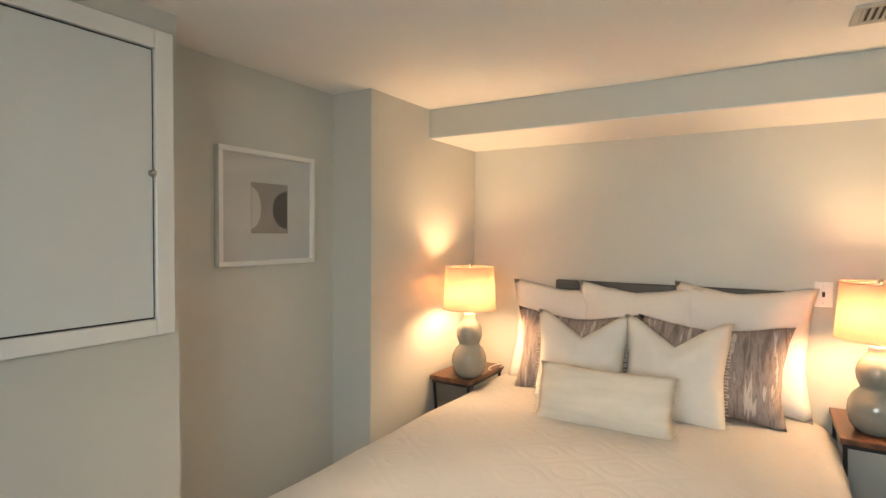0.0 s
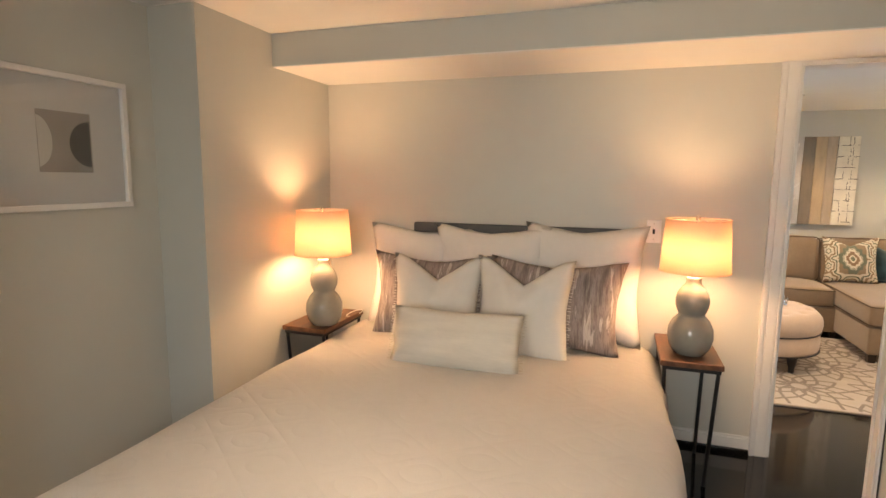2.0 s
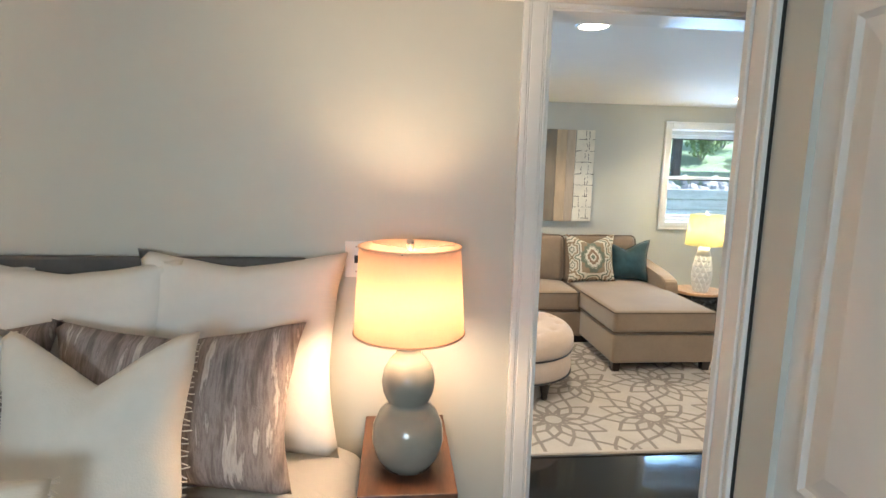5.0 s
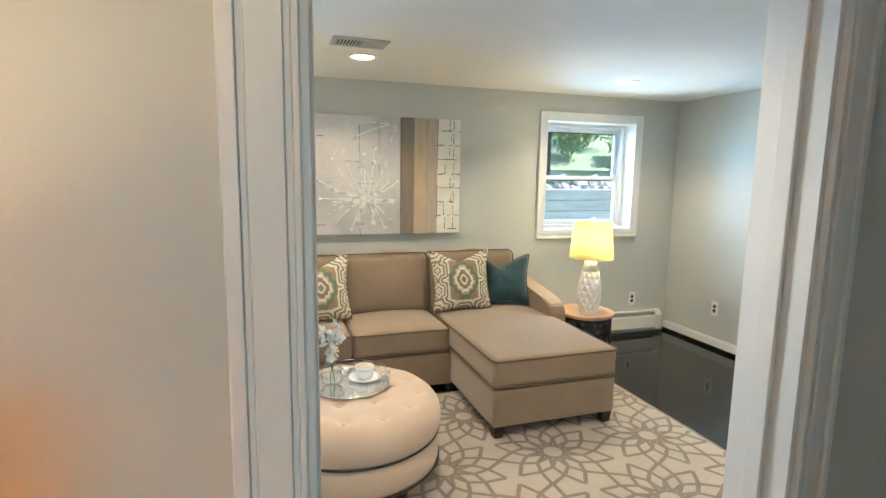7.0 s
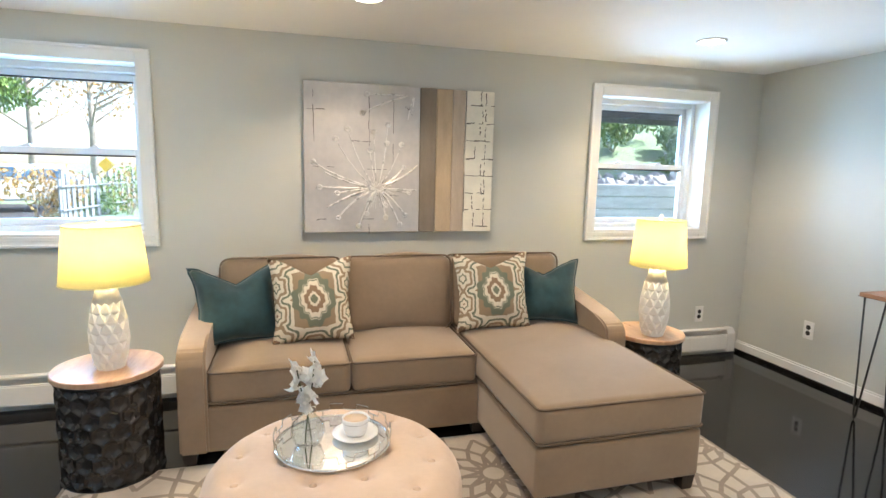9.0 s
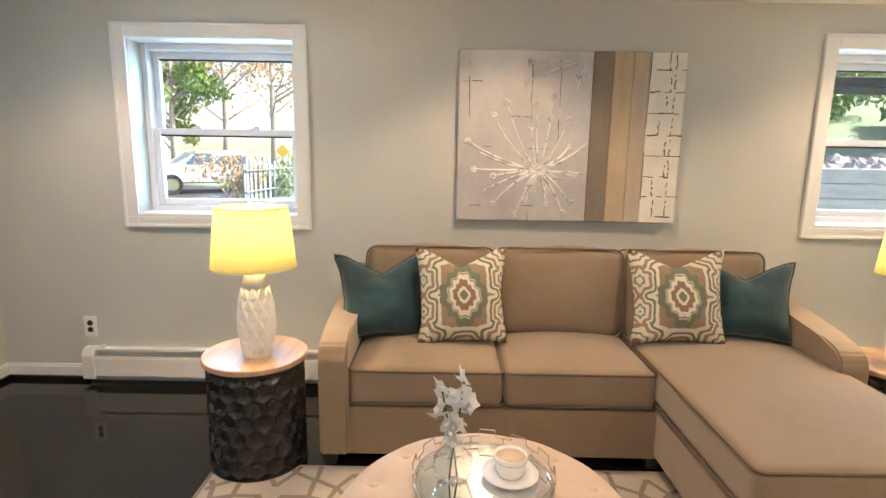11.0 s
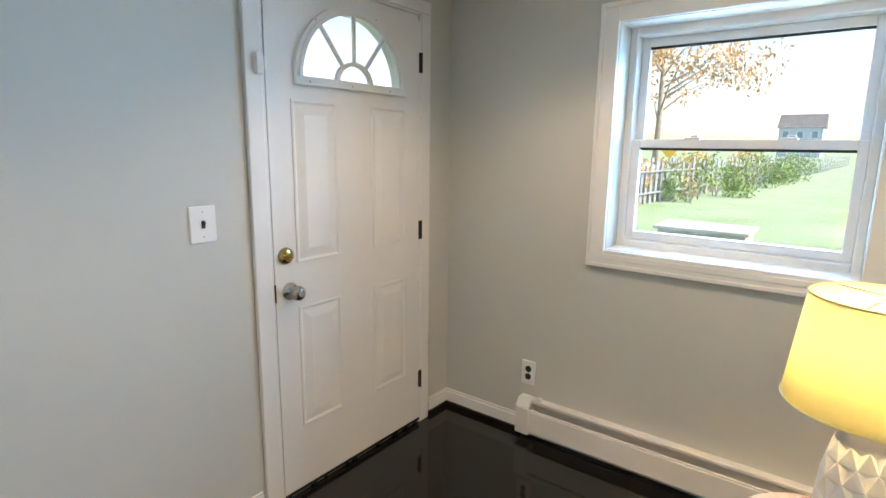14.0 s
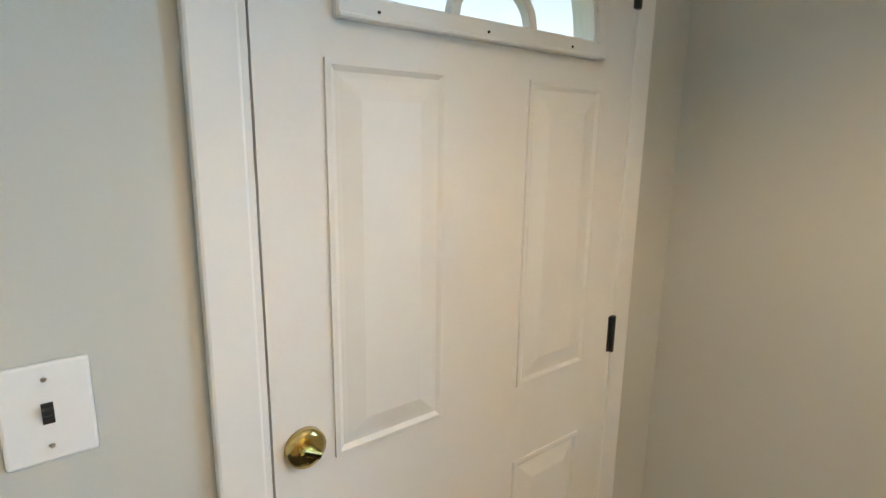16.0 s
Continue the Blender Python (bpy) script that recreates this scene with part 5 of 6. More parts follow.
for a in (-62, 28, 118, 208):
    part("leg", lathe(bmesh.new(), [(0.018, 0.013), (0.022, 0.030), (0.020, 0.045), (0.030, 0.085), (0.034, 0.120), (0.030, 0.150)], 20), LEGD, ot, "dark turned wooden leg", True, pose(0.34 * math.cos(radians(a)), 0.34 * math.sin(radians(a)), 0))

TX, TY = TRAY
tr = thing("serving_tray", pose(TX, TY, 0.473), "round mirrored tray with silver gallery rail", "tray")
part("mirror_base", lathe(bmesh.new(), [(0.186, 0.0), (0.186, 0.008)], 64), MIRROR, tr, "mirror bottom")
part("rim", tube(bmesh.new(), [(0.189 * math.cos(2 * math.pi * k / 64), 0.189 * math.sin(2 * math.pi * k / 64), 0.006) for k in range(64)], 0.006, 8, True), CHROME, tr, smooth=True)
pts = []
for k in range(12):
    for a, z in ((0.02, 0.030), (0.48, 0.030), (0.52, 0.052), (0.98, 0.052)):
        t = 2 * math.pi * (k + a) / 12
        pts.append((0.194 * math.cos(t), 0.194 * math.sin(t), z))
part("gallery_rail", tube(bmesh.new(), pts, 0.0022, 6, True), CHROME, tr, smooth=False)
for k in range(12):
    t = 2 * math.pi * (k + 0.25) / 12
    part("rail_post", tube(bmesh.new(), [(0.192 * math.cos(t), 0.192 * math.sin(t), 0.008), (0.194 * math.cos(t), 0.194 * math.sin(t), 0.030)], 0.002, 6), CHROME, tr)

vs = thing("bud_vase", pose(TX - 0.084, TY - 0.010, 0.482), "round clear glass vase with white orchid sprays", "vase")
gv = part("glass_bowl", lathe(bmesh.new(), [(0.022, 0.001), (0.045, 0.012), (0.057, 0.045), (0.052, 0.075), (0.030, 0.098), (0.021, 0.112), (0.026, 0.124), (0.024, 0.124), (0.019, 0.112), (0.028, 0.097), (0.049, 0.074), (0.054, 0.045), (0.042, 0.014), (0.020, 0.006)], 40), GLASSV, vs, "clear glass bowl", True)
gv.visible_shadow = False
rng = random.Random(3)
for sx, sy, hh in ((0.016, 0.01, 0.285), (-0.020, -0.012, 0.265)):
    st = part("stem", tube(bmesh.new(), [(-sx * 0.6, -sy * 0.6, 0.010), (sx * 0.1, sy * 0.1, 0.12), (sx, sy, 0.20), (sx * 1.6, sy, hh)], 0.0025, 6), STEMG, vs, "thin dark stem", True)
    for k in range(10):
        f = 0.145 + (hh - 0.145) * k / 8.6
        a = rng.random() * 6.28
        ctr = Vector((sx * (0.5 + f * 3.4) + 0.020 * math.cos(a), sy + 0.020 * math.sin(a), f))
        bm = bmesh.new()
        tilt = Euler((rng.uniform(0.6, 1.6), rng.uniform(-0.5, 0.5), a)).to_matrix()
        for q in range(5):
            b = 2 * math.pi * q / 5
            d, s = Vector((math.cos(b), math.sin(b), 0)), Vector((-math.sin(b), math.cos(b), 0))
            L = 0.029 + rng.random() * 0.009
            P0 = [Vector((0, 0, 0)), d * L * 0.5 + s * 0.014 + Vector((0, 0, 0.004)), d * L + Vector((0, 0, 0.008)), d * L * 0.5 - s * 0.014 + Vector((0, 0, 0.004)), d * L * 0.55 + Vector((0, 0, 0.001))]
            v = [bm.verts.new(ctr + tilt @ p) for p in P0]
            bm.faces.new((v[0], v[1], v[4]))
            bm.faces.new((v[1], v[2], v[4]))
            bm.faces.new((v[2], v[3], v[4]))
            bm.faces.new((v[3], v[0], v[4]))
        bmesh.ops.solidify(bm, geom=list(bm.faces), thickness=0.0012)
        part("blossom", bm, PETAL, st, "white orchid blossom", True)

cup = thing("teacup", pose(TX + 0.076, TY + 0.014, 0.481), "white porcelain teacup on its saucer, gold rim", "cup")
part("saucer", lathe(bmesh.new(), [(0.030, 0.0), (0.050, 0.006), (0.078, 0.014), (0.079, 0.017), (0.050, 0.010), (0.030, 0.006)], 48), PORC, cup, "white porcelain saucer", True)
part("bowl", lathe(bmesh.new(), [(0.026, 0.008), (0.034, 0.012), (0.041, 0.030), (0.044, 0.058), (0.046, 0.070), (0.044, 0.071), (0.041, 0.058), (0.036, 0.026), (0.020, 0.016)], 48), PORC, cup, smooth=True)
part("filling", lathe(bmesh.new(), [(0.040, 0.058), (0.0425, 0.062), (0.002, 0.063)], 40), CANDLE, cup, "cream coloured filling", True)
part("gold_band", tube(bmesh.new(), [(0.0445 * math.cos(2 * math.pi * k / 40), 0.0445 * math.sin(2 * math.pi * k / 40), 0.056) for k in range(40)], 0.0009, 5, True), NICKEL, cup, "thin gold band", True)
part("handle", tube(bmesh.new(), [(0.040 + 0.026 * math.sin(math.pi * k / 8), 0, 0.024 + 0.036 * k / 8) for k in range(9)], 0.0035, 8), PORC, cup, smooth=True, m=pose(0, 0, 0, 0, 0, 35))

# wall art: silver relief panel of joined boards
art = thing("wall_art", pose(0.857, 3.478, 1.458), "silver relief canvas with taupe and plaster bands", "painting")
AW, AH, AD = 0.601, 0.451, 0.045
XS = (-AW, 0.111, 0.218, 0.322, 0.408, AW)
part("silver_panel", B(XS[0], XS[1] - 0.002, -AD, 0, -AH, AH, 0.003, 1), LEAFM, art, "silver leaf field")
part("band", B(XS[1], XS[2] - 0.002, -AD - 0.002, 0, -AH, AH, 0.003, 1), ARTB, art, "umber band")
part("band", B(XS[2], XS[3] - 0.002, -AD - 0.003, 0, -AH, AH, 0.003, 1), ARTO, art, "ochre band")
part("band", B(XS[3], XS[4] - 0.002, -AD - 0.002, 0, -AH, AH, 0.003, 1), ARTK, art, "sand band")
pb = part("plaster_band", B(XS[4], XS[5], -AD - 0.003, 0, -AH, AH, 0.003, 1), ARTW, art, "cracked cream plaster band")
rng = random.Random(11)
bm = bmesh.new()


def stroke(bm, a, b, r, bead=True):
    """A raised line that leaves the burst flat and curls up or down to its bead."""
    mid = ((a[0] * 0.45 + b[0] * 0.55), a[1] + (b[1] - a[1]) * 0.28)
    p = []
    for q in range(2, 11):
        t = q / 10
        x = (1 - t) ** 2 * a[0] + 2 * t * (1 - t) * mid[0] + t * t * b[0]
        z = (1 - t) ** 2 * a[1] + 2 * t * (1 - t) * mid[1] + t * t * b[1]
        p.append((min(0.098, max(-AW + 0.01, x)), -AD - 0.001, z + rng.uniform(-0.002, 0.002)))
    tube(bm, p, r * 1.15, 6, r2=r * 0.6)
    if bead:
        ex, _, ez = p[-1]
        tube(bm, [(ex + 0.015 * math.cos(q * 0.785), -AD - 0.002, ez + 0.013 * math.sin(q * 0.785)) for q in range(8)], 0.005, 6, True)
        tube(bm, [(ex + 0.006 * math.cos(q * 1.57), -AD - 0.002, ez + 0.005 * math.sin(q * 1.57)) for q in range(4)], 0.004, 5, True)


BURST = (-0.162, -0.178)
for ex, ez, bead in ((-0.548, -0.022, 1), (-0.480, -0.085, 0), (-0.512, -0.172, 1), (-0.405, -0.208, 1), (-0.47, -0.30, 0), (0.006, -0.045, 1), (0.096, -0.028, 0), (0.09, -0.185, 0), (0.042, -0.202, 1), (-0.015, -0.405, 1), (0.02, -0.345, 1), (-0.40, -0.36, 1), (-0.272, -0.415, 1), (-0.105, -0.36, 1), (-0.108, -0.285, 1), (-0.225, -0.335, 1)):
    stroke(bm, BURST, (ex, ez), 0.0068, bead)
for ex, ez in ((-0.342, 0.182), (-0.412, 0.118), (-0.182, 0.168), (-0.205, 0.055), (-0.092, 0.215), (-0.10, 0.102), (-0.008, 0.098)):
    stroke(bm, BURST, (ex, ez), 0.0034)
for ex, ez in ((-0.222, 0.392), (-0.250, 0.282), (-0.14, 0.33), (0.03, 0.25), (0.06, 0.31)):
    stroke(bm, (0.07, 0.40), (ex, ez), 0.005, ex < -0.2)
for k in range(46):
    a, L = rng.uniform(0, 6.28), rng.uniform(0.03, 0.15)
    stroke(bm, BURST, (BURST[0] + L * math.cos(a), BURST[1] + L * math.sin(a)), 0.0022, False)
part("relief", bm, STROKE, art, "raised silver dandelion strokes", True)


def crack(bm, x0, z0, x1, z1, y, w):
    n = 7
    for q in range(n):
        if rng.random() < 0.25:
            continue
        a, b = q / n, (q + 1) / n
        jit = rng.uniform(-0.003, 0.003)
        ww = w * rng.uniform(0.4, 1.2)
        xa, za, xb, zb = x0 + (x1 - x0) * a, z0 + (z1 - z0) * a, x0 + (x1 - x0) * b, z0 + (z1 - z0) * b
        if abs(x1 - x0) < abs(z1 - z0):
            box(bm, xa + jit - ww, xa + jit + ww, y - 0.001, y, min(za, zb), max(za, zb))
        else:
            box(bm, min(xa, xb), max(xa, xb), y - 0.001, y, za + jit - ww, za + jit + ww)


bm = bmesh.new()
for x0, z0, x1, z1 in ((-0.58, 0.29, -0.22, 0.29), (-0.545, 0.40, -0.54, 0.10), (-0.06, 0.42, -0.06, -0.03), (-0.21, 0.44, -0.21, 0.08), (-0.32, 0.11, -0.20, 0.11), (-0.22, -0.06, -0.10, -0.06), (-0.20, -0.22, -0.02, -0.22), (-0.30, -0.37, -0.02, -0.37), (-0.53, -0.37, -0.46, -0.37), (-0.21, -0.40, -0.21, -0.46), (-0.55, -0.05, -0.40, -0.05), (0.02, 0.33, 0.06, 0.28)):
    crack(bm, x0, z0, x1, z1, -AD, 0.0022)
tagged(part("cracks", bm, ARTD, art, "dark seams in the silver leaf"), kind="stuff")
bm = bmesh.new()
for k in range(8):
    z = -0.42 + 0.112 * k + rng.uniform(-0.01, 0.01)
    crack(bm, 0.415, z, 0.605, z, -AD - 0.003, 0.0035)
    x = 0.46 + rng.random() * 0.09
    crack(bm, x, z, x, z + 0.09, -AD - 0.003, 0.0035)
    crack(bm, 0.545, z, 0.545, z + 0.09, -AD - 0.003, 0.003)
crack(bm, 0.410, -0.45, 0.410, 0.45, -AD - 0.003, 0.003)
tagged(part("cracks", bm, ARTD, pb, "dark cracks in the plaster"), kind="stuff")

# console table, vases and sunburst mirror on the far side wall
con = thing("console_table", pose(3.47, 1.60, 0), "slim wooden console on black hairpin legs", "console table")
part("top", B(-0.125, 0.160, -0.80, 0.755, 0.735, 0.760, 0.004, 2), ACACIA, con, "reddish wooden top")
for sy in (-1, 1):
    for sx, ox in ((-1, -0.09), (1, 0.125)):
        by = sy * 0.70
        h = part("hairpin_leg", tube(bmesh.new(), [(ox, by + 0.045 * sy, 0.735), (ox + 0.02 * sx, by + 0.006, 0.020), (ox + 0.02 * sx, by, 0.006), (ox + 0.02 * sx, by - 0.006, 0.020), (ox, by - 0.075 * sy, 0.735)], 0.0055, 8), IRON, con, "black hairpin leg", True)
        part("leg_plate", B(ox - 0.02, ox + 0.02, by - 0.09, by + 0.07, 0.731, 0.735), IRON, h)


def ribbed_vase(m, R, H, neck, seed):
    ob = thing("vase", m, "white ribbed ceramic bottle vase on the console", "vase", "white bottle vases")
    prof = [(0.86, 0.0), (0.92, 0.02), (0.88, 0.12), (1.0, 0.30), (0.94, 0.45), (0.98, 0.56), (0.80, 0.66), (0.42, 0.715), (0.25, 0.75), (0.22, 0.86), (0.21, 0.97), (0.24, 0.985), (0.23, 1.0), (0.17, 1.0), (0.15, 0.94)]
    part("body", lathe(bmesh.new(), [(R * a, H * b) for a, b in prof], 64, lambda a, z, r: r * (1 + (0.055 * math.sin(11 * a + 9 * z + seed) if z < 0.72 * H else 0))), VASEW, ob, smooth=True)
    return ob


ribbed_vase(pose(3.44, 2.155, 0.760), 0.062, 0.580, 0.2, 0.4)
ribbed_vase(pose(3.50, 2.045, 0.760), 0.060, 0.415, 0.2, 2.0)

mir = thing("sunburst_mirror", pose(3.640, 1.795, 1.488, 0, 0, -90), "round sunburst mirror with silver petal mirrors", "mirror")
part("round_mirror", lathe(bmesh.new(), [(0.175, 0.0), (0.175, 0.012)], 64), MIRROR, mir, "round mirror", m=pose(0, -0.012, 0, 90))
part("frame_ring", tube(bmesh.new(), [(0.180 * math.cos(2 * math.pi * k / 64), -0.018, 0.180 * math.sin(2 * math.pi * k / 64)) for k in range(64)], 0.016, 10, True), NICKEL, mir, "pewter ring", True)


def petal(L, w, m):
    bm = bmesh.new()
    n = 10
    top = [bm.verts.new((L * (k / n - 0.5), -0.006, w * math.sin(math.pi * k / n) ** 0.8)) for k in range(n + 1)]
    bot = [bm.verts.new((L * (k / n - 0.5), -0.006, -w * math.sin(math.pi * k / n) ** 0.8)) for k in range(1, n)]
    bm.faces.new(top + bot[::-1])
    p = part("petal_mirror", bm, MIRROR, mir, "leaf-shaped mirror", m=m)
    pts = [v.co.copy() for v in p.data.vertices]
    order = pts[:n + 1] + pts[n + 1:][::-1]
    part("petal_frame", tube(bmesh.new(), order, 0.005, 6, True), NICKEL, p, "pewter rim", True)


for ring, (rr, L, w, cnt) in enumerate(((0.245, 0.105, 0.026, 22), (0.350, 0.130, 0.037, 22))):
    for k in range(cnt):
        a = 360 * (k + 0.5 * ring) / cnt
        tilt = random.Random(k * 7 + ring).uniform(-5, 5)
        petal(L, w, pose(rr * math.cos(radians(a)), -0.010 - 0.006 * (k % 2), rr * math.sin(radians(a)), 0, -a, 0) @ pose(0, 0, 0, tilt, 0, tilt))

# ---- outside ----
def ground_z(x, y):
    """Level lawn before the house that climbs to a bank on the far right."""
    k = max(0.0, min(1.0, (x - 1.8) / 0.8)) * max(0.0, min(1.0, (y - 6.0) / 0.35))
    hill = k * (1.32 + 0.36 * max(0, y - 6.6)) * max(0.0, min(1.0, (17 - y) / 4))
    return -0.10 + min(hill, 3.6)


def ground():
    bm = bmesh.new()
    xs = [-400, -120, -60, -30, -20, -14, -10, -7, -5, -3.5, -2, -1, 0, 1, 1.6, 2, 2.4, 2.8, 3.2, 3.6, 4.5, 6, 8, 11, 16, 30, 60, 400]
    ys = [3.80, 4.5, 5.2, 5.8, 6.0, 6.12, 6.25, 6.36, 6.6, 7.2, 8, 9, 10, 12, 15, 19, 25, 32, 45, 70, 120, 400]
    g = [[bm.verts.new((x, y, ground_z(x, y) if y < 60 and x < 60 else 0.3)) for y in ys] for x in xs]
    for i in range(len(xs) - 1):
        for j in range(len(ys) - 1):
            bm.faces.new((g[i][j], g[i + 1][j], g[i + 1][j + 1], g[i][j + 1]))
    for x0, x1 in ((-400, -2.6),):
        v = [bm.verts.new(p) for p in ((x0, -300, -0.1), (x1, -300, -0.1), (x1, 3.8, -0.1), (x0, 3.8, -0.1))]
        bm.faces.new(v)
    return bm


tagged(part("ground", ground(), GRASS), "sunlit lawn rising to a grassy bank", "lawn", kind="structure")

# retaining wall of lapped boards below the bank
rw = thing("retaining_wall", pose(0, 0, 0), "weathered grey board retaining wall", "retaining wall", kind="structure")
for k in range(9):
    part("board", B(1.9, 7.5, 5.90 + 0.010 * (k % 2), 5.95 + 0.010 * (k % 2), -0.1 + 0.155 * k, 0.048 + 0.155 * k, 0.008, 1), BOARDG, rw)
for x in (1.95, 3.3, 4.65, 6.0, 7.4):
    part("post", B(x - 0.05, x + 0.05, 5.96, 6.04, -0.1, 1.28), BOARDG, rw)


def leaf_cloud(bm, centre, radius, count, size, rng, flat=1.0):
    for _ in range(count):
        d = Vector((rng.gauss(0, 1), rng.gauss(0, 1), rng.gauss(0, 1))).normalized() * radius * rng.random() ** 0.45
        d.z *= flat
        p = Vector(centre) + d
        m = Euler((rng.random() * 6.3, rng.random() * 6.3, rng.random() * 6.3)).to_matrix()
        s = size * rng.uniform(0.6, 1.3)
        bm.faces.new([bm.verts.new(p + m @ Vector(q)) for q in ((-s, 0, 0), (0, -s * 0.45, 0.1 * s), (s, 0, 0), (0, s * 0.45, 0.1 * s))])


rng = random.Random(21)
for x, y, r, mt in ((5.4, 8.2, 0.60, HEDGE), (7.4, 10.0, 0.95, HEDGE), (6.6, 8.0, 0.45, HEDGE), (4.3, 9.4, 0.6, HEDGE), (5.9, 7.2, 0.30, HEDGE), (6.3, 9.0, 0.55, HEDGE)):
    sb = thing("shrub", pose(x, y, ground_z(x, y)), "leafy green shrub on the bank", "shrub", "shrubs on the bank")
    bm = bmesh.new()
    for k in range(7):
        leaf_cloud(bm, (rng.uniform(-0.5, 0.5) * r, rng.uniform(-0.5, 0.5) * r, r * rng.uniform(0.4, 1.1)), r * 0.5, 160, 0.05, rng)
    part("leaves", bm, mt, sb)
    bm = bmesh.new()
    for k in range(5):
        a = k * 1.3
        tube(bm, [(0, 0, -0.05), (0.3 * r * math.cos(a), 0.3 * r * math.sin(a), 0.6 * r), (0.6 * r * math.cos(a), 0.6 * r * math.sin(a), 1.1 * r)], 0.02, 6, r2=0.006)
    part("stems", bm, BARK, sb)
bm = bmesh.new()
for k in range(260):
    x, y = rng.uniform(2.6, 8.0), rng.uniform(6.2, 7.0)
    g = bmesh.ops.create_icosphere(bm, subdivisions=1, radius=rng.uniform(0.05, 0.13), matrix=pose(x, y, ground_z(x, y) + 0.02, rng.random() * 90, rng.random() * 90, 0) @ Matrix.Diagonal((1.2, 1.0, 0.6, 1)))
tagged(part("field_stones", bm, ROCK), "loose grey field stones on the bank", "stones", kind="stuff")

pt = thing("patio_roof", pose(0, 0, 0), "dark timber patio roof on posts", "patio roof")
part("roof", B(3.6, 9.5, 6.9, 7.6, 2.20, 2.32, 0.01, 1), AWN, pt, m=pose(0, 0, 0))
for x, y in ((4.35, 7.2), (6.0, 7.2), (8.4, 7.2)):
    part("post", B(x - 0.06, x + 0.06, y - 0.06, y + 0.06, ground_z(x, y) - 0.1, 2.205), AWN, pt)

bx = thing("well_cover", pose(-2.5, 10.4, 0.0), "low weathered wooden well cover on the lawn", "well cover")
part("sides", B(-0.62, 0.62, -0.4, 0.4, -0.1, 0.20, 0.01, 1), BARK, bx)
part("lid", B(-0.68, 0.68, -0.46, 0.46, 0.20, 0.25, 0.01, 1), BOARDG, bx)

# street: road, fence, parked car, trees, houses
tagged(part("road", B(-120, -6.6, 16.4, 22.4, -0.30, -0.092), ASPH), "grey asphalt road beyond the lawn", "road", kind="structure")
fn = thing("fence", pose(0, 0, 0), "grey slatted garden fence along the lawn", "fence")
for k in range(70):
    y = 15.6 + 46 * (k / 69) ** 1.35
    x, w = -5.45 + 0.085 * (y - 15.6), 0.10 + 0.13 * k / 69
    part("slat", B(x - 0.015, x + 0.015, y - w, y + w, -0.11, 0.98 + 0.07 * ((k * 7) % 4)), FENCEM, fn)
for z in (0.20, 0.80):
    part("rail", tube(bmesh.new(), [(-5.40, 15.5, z), (-1.50, 61.6, z)], 0.03, 6), FENCEM, fn)


def car(m, paint, label):
    ob = thing("car", m, label, "car")
    bm = bmesh.new()
    prof = [(-2.2, 0.35), (-2.25, 0.65), (-2.1, 0.85), (-1.2, 0.95), (-0.55, 1.40), (0.9, 1.44), (1.7, 1.0), (2.15, 0.92), (2.25, 0.6), (2.2, 0.35)]
    lo = [bm.verts.new((x, -0.86 + 0.12 * (z > 1.2), z)) for x, z in prof]
    hi = [bm.verts.new((x, 0.86 - 0.12 * (z > 1.2), z)) for x, z in prof]
    bm.faces.new(lo)
    bm.faces.new(hi[::-1])
    for q in range(len(prof)):
        r = (q + 1) % len(prof)
        bm.faces.new((lo[q], lo[r], hi[r], hi[q]))
    bmesh.ops.bevel(bm, geom=list(bm.edges), offset=0.06, segments=3, affect="EDGES")
    part("body", bm, paint, ob)
    for x0, x1 in ((-0.75, 0.05), (0.12, 1.15)):
        bm = bmesh.new()
        v = [bm.verts.new(p) for p in ((x0 - 0.25, -0.868, 0.98), (x1, -0.868, 0.98), (x1 - 0.15, -0.76, 1.34), (x0 + 0.15, -0.76, 1.34))]
        bm.faces.new(v)
        bmesh.ops.solidify(bm, geom=list(bm.faces), thickness=0.02)
        part("side_window", bm, CARG, ob)
    for x in (-1.4, 1.4):
        for y in (-0.84, 0.84):
            w = part("wheel", lathe(bmesh.new(), [(0.20, -0.09), (0.31, -0.10), (0.33, -0.06), (0.33, 0.06), (0.31, 0.10), (0.20, 0.09)], 28), RUBBER, ob, m=pose(x, y, 0.33, 90))
            part("rim", lathe(bmesh.new(), [(0.20, -0.095), (0.05, -0.07), (0.05, 0.07), (0.20, 0.095)], 20), CHROME, w)
    for y in (-0.6, 0.6):
        part("headlight", B(-2.26, -2.18, y - 0.15, y + 0.15, 0.62, 0.76, 0.02, 2), GLASS, ob)
    return ob


car(pose(-8.0, 19.2, -0.092, 0, 0, 38), CARP, "white parked car beyond the lawn")


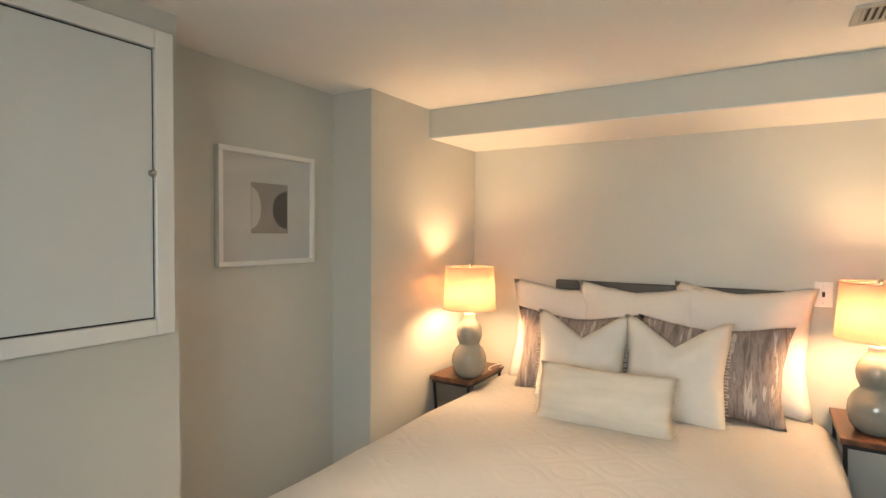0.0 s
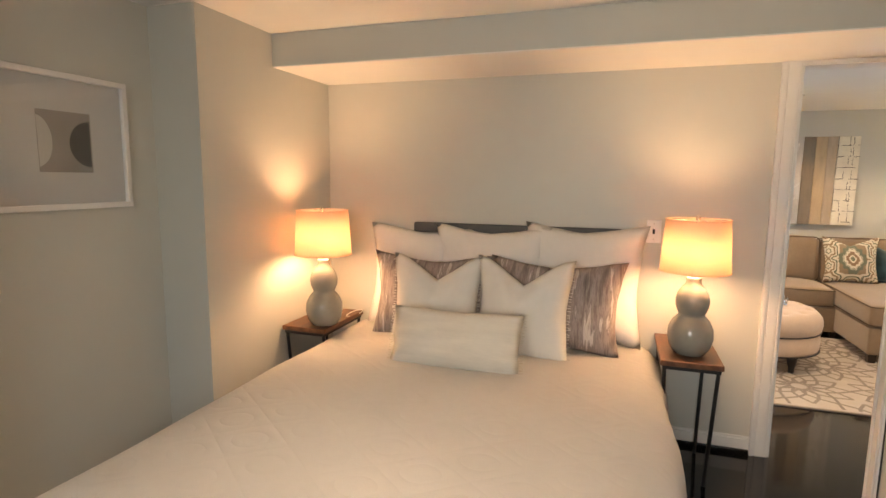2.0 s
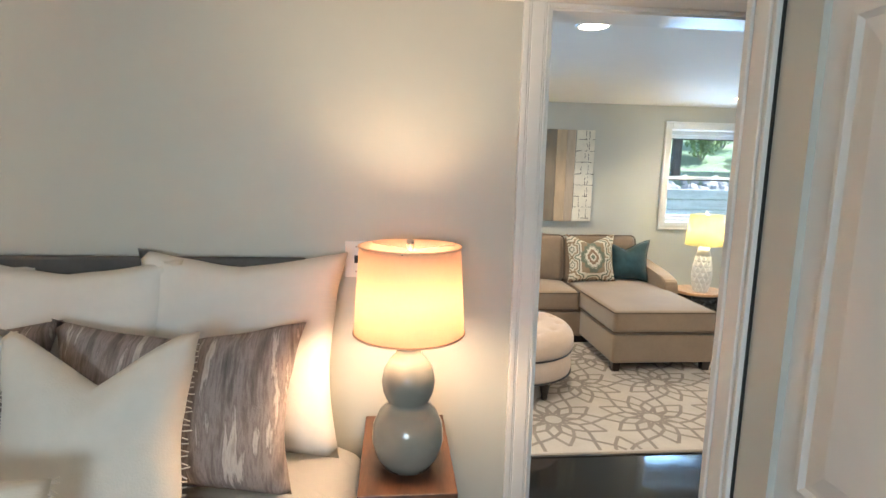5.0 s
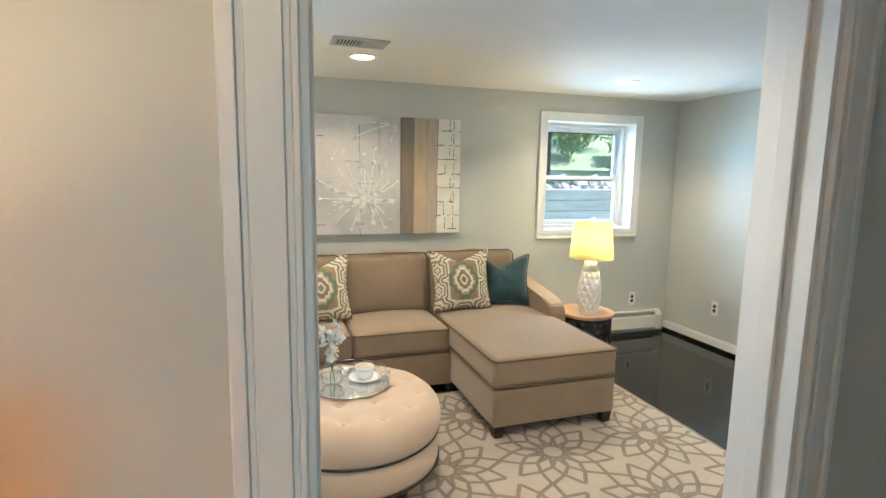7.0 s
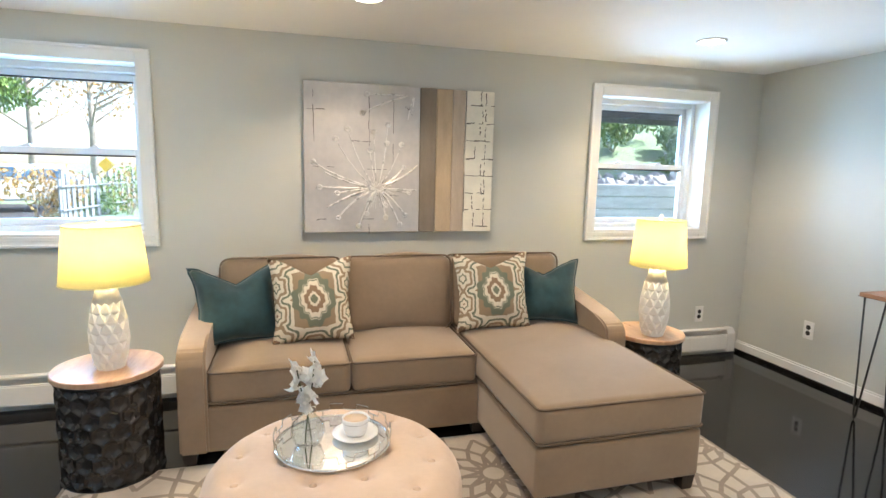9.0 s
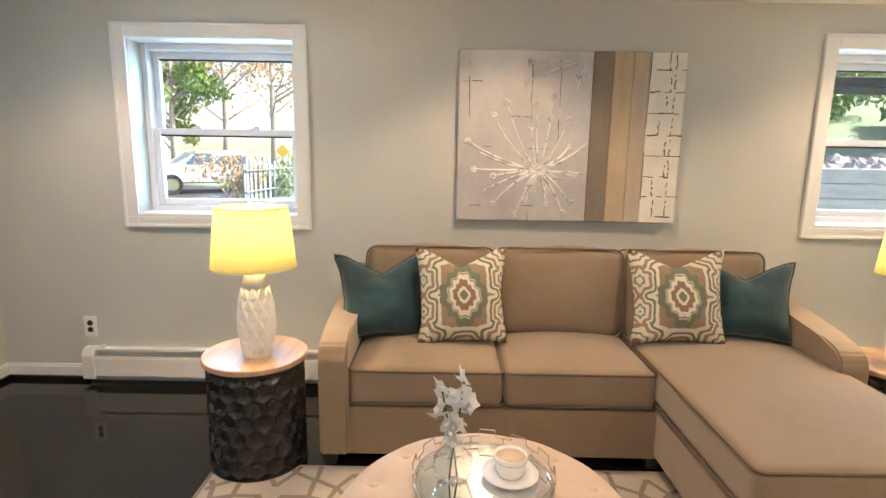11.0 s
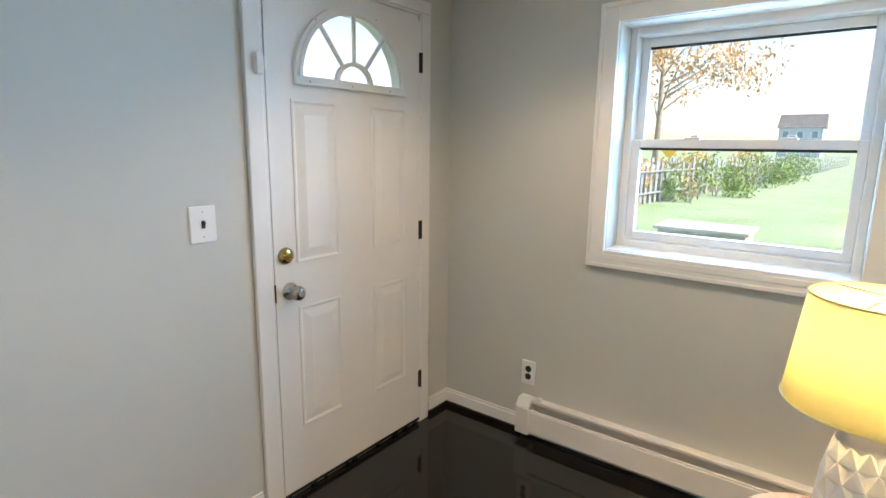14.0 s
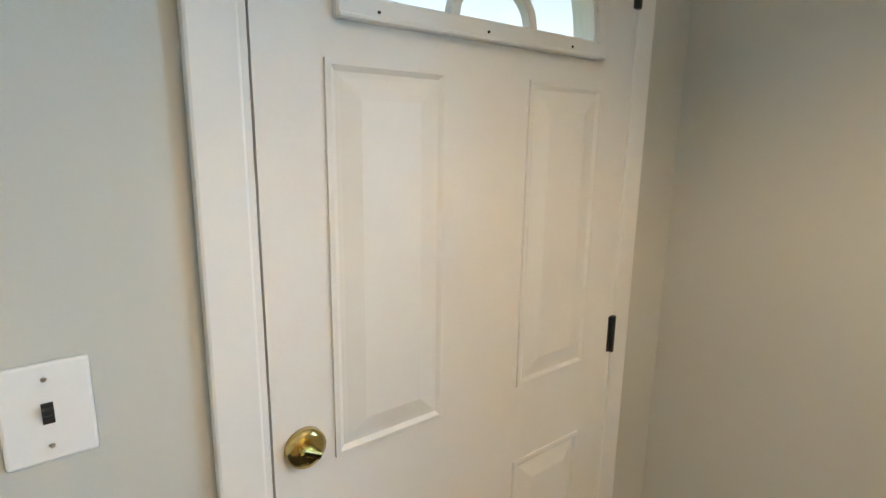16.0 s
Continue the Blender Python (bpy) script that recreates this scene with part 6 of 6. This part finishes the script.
def tree(m, H, label, leaf, rng, density):
    ob = thing("tree", m, label, "tree", "street trees")
    bm = bmesh.new()
    tube(bm, [(0, 0, -0.2), (0.05, 0.03, H * 0.3), (0.0, 0.1, H * 0.62), (0.1, 0.1, H)], 0.17, 10, r2=0.03)
    tips = []
    for k in range(16):
        z = H * rng.uniform(0.25, 0.9)
        a = rng.random() * 6.28
        L = (1.1 - z / H) * H * 0.36 + 0.4
        e = Vector((L * math.cos(a), L * math.sin(a), z + L * 0.5))
        tube(bm, [(0, 0.05, z), (e.x * 0.5, e.y * 0.5, z + L * 0.32), e], 0.05, 6, r2=0.012)
        tips.append(e)
        for q in range(3):
            f = e + Vector((rng.gauss(0, 1), rng.gauss(0, 1), rng.gauss(0, 0.7))) * L * 0.28
            tube(bm, [e * 0.7 + Vector((0, 0, z * 0.3)), f], 0.018, 5, r2=0.006)
            tips.append(f)
    part("trunk", bm, BARK, ob, "bare grey-brown trunk and limbs", True)
    bm = bmesh.new()
    for e in tips:
        leaf_cloud(bm, e, H * 0.08, density, 0.10, rng)
    part("crown", bm, leaf, ob, "sparse autumn leaves")
    return ob


for x, y, H, mt, d in ((-9.6, 24.6, 9, LEAFO, 45), (-8.0, 26.2, 10, LEAFO, 40), (-10.6, 21.9, 5, HEDGE, 120), (-17.5, 27, 8, LEAFO, 35), (-22, 40, 10, LEAFO, 45), (14, 24, 9, HEDGE, 90), (19, 20, 9, HEDGE, 90)):
    tree(pose(x, y, -0.1), H, "tall street tree with thin autumn foliage" if mt is LEAFO else "dense green tree beside the road", mt, rng, d)
for k in range(12):
    y = 16.4 + 1.5 * k
    x = -5.6 + 0.085 * (y - 15.6) + (0.75 if k % 2 else -0.7)
    sb = thing("shrub", pose(x, y, -0.1), "dry brush along the fence", "shrub", "brush along the fence")
    bm = bmesh.new()
    for q in range(6):
        leaf_cloud(bm, (rng.uniform(-0.9, 0.9), rng.uniform(-0.3, 0.3), rng.uniform(0.2, 1.1)), 0.55, 130, 0.07, rng)
    part("leaves", bm, LEAFO if k % 2 == 0 else HEDGE, sb)
    bm = bmesh.new()
    for q in range(5):
        tube(bm, [(rng.uniform(-0.2, 0.2), 0, -0.1), (rng.uniform(-0.8, 0.8), 0, 1.2)], 0.02, 5, r2=0.006)
    part("stems", bm, BARK, sb)
sg = thing("street_sign", pose(-6.15, 21.6, -0.1), "yellow road sign on a thin pole", "sign")
part("pole", tube(bmesh.new(), [(0, 0, -0.1), (0, 0, 1.72)], 0.03, 8), NICKEL, sg)
part("sign_plate", B(-0.19, 0.19, -0.05, -0.03, -0.19, 0.19, 0.01, 1), YEL, sg, m=pose(0, 0, 1.45, 0, 45, 0))
for x, y, w in ((-48, 82, 9), (-9, 110, 6)):
    hs = thing("house", pose(x, y, -0.1), "blue-grey clapboard house across the street", "house", "houses across the street")
    part("wall", B(-w / 2, w / 2, -3.5, 3.5, 0, 5.2), SIDING, hs)
    bm = bmesh.new()
    v = [bm.verts.new(p) for p in ((-w / 2 - 0.3, -3.9, 5.1), (w / 2 + 0.3, -3.9, 5.1), (w / 2 + 0.3, 3.9, 5.1), (-w / 2 - 0.3, 3.9, 5.1), (-w / 2 - 0.3, 0, 7.4), (w / 2 + 0.3, 0, 7.4))]
    for f in ((0, 1, 5, 4), (2, 3, 4, 5), (1, 2, 5), (3, 0, 4), (3, 2, 1, 0)):
        bm.faces.new([v[q] for q in f])
    part("roof", bm, ROOFM, hs)
    for q in range(3):
        for z in (1.0, 3.4):
            wn = part("window", B(-0.5, 0.5, -3.56, -3.48, z, z + 1.2), TRIM, hs, m=pose(-w / 2 + (q + 0.5) * w / 3, 0, 0))
            part("pane", B(-0.42, 0.42, -3.58, -3.56, z + 0.08, z + 1.12), CARG, wn)
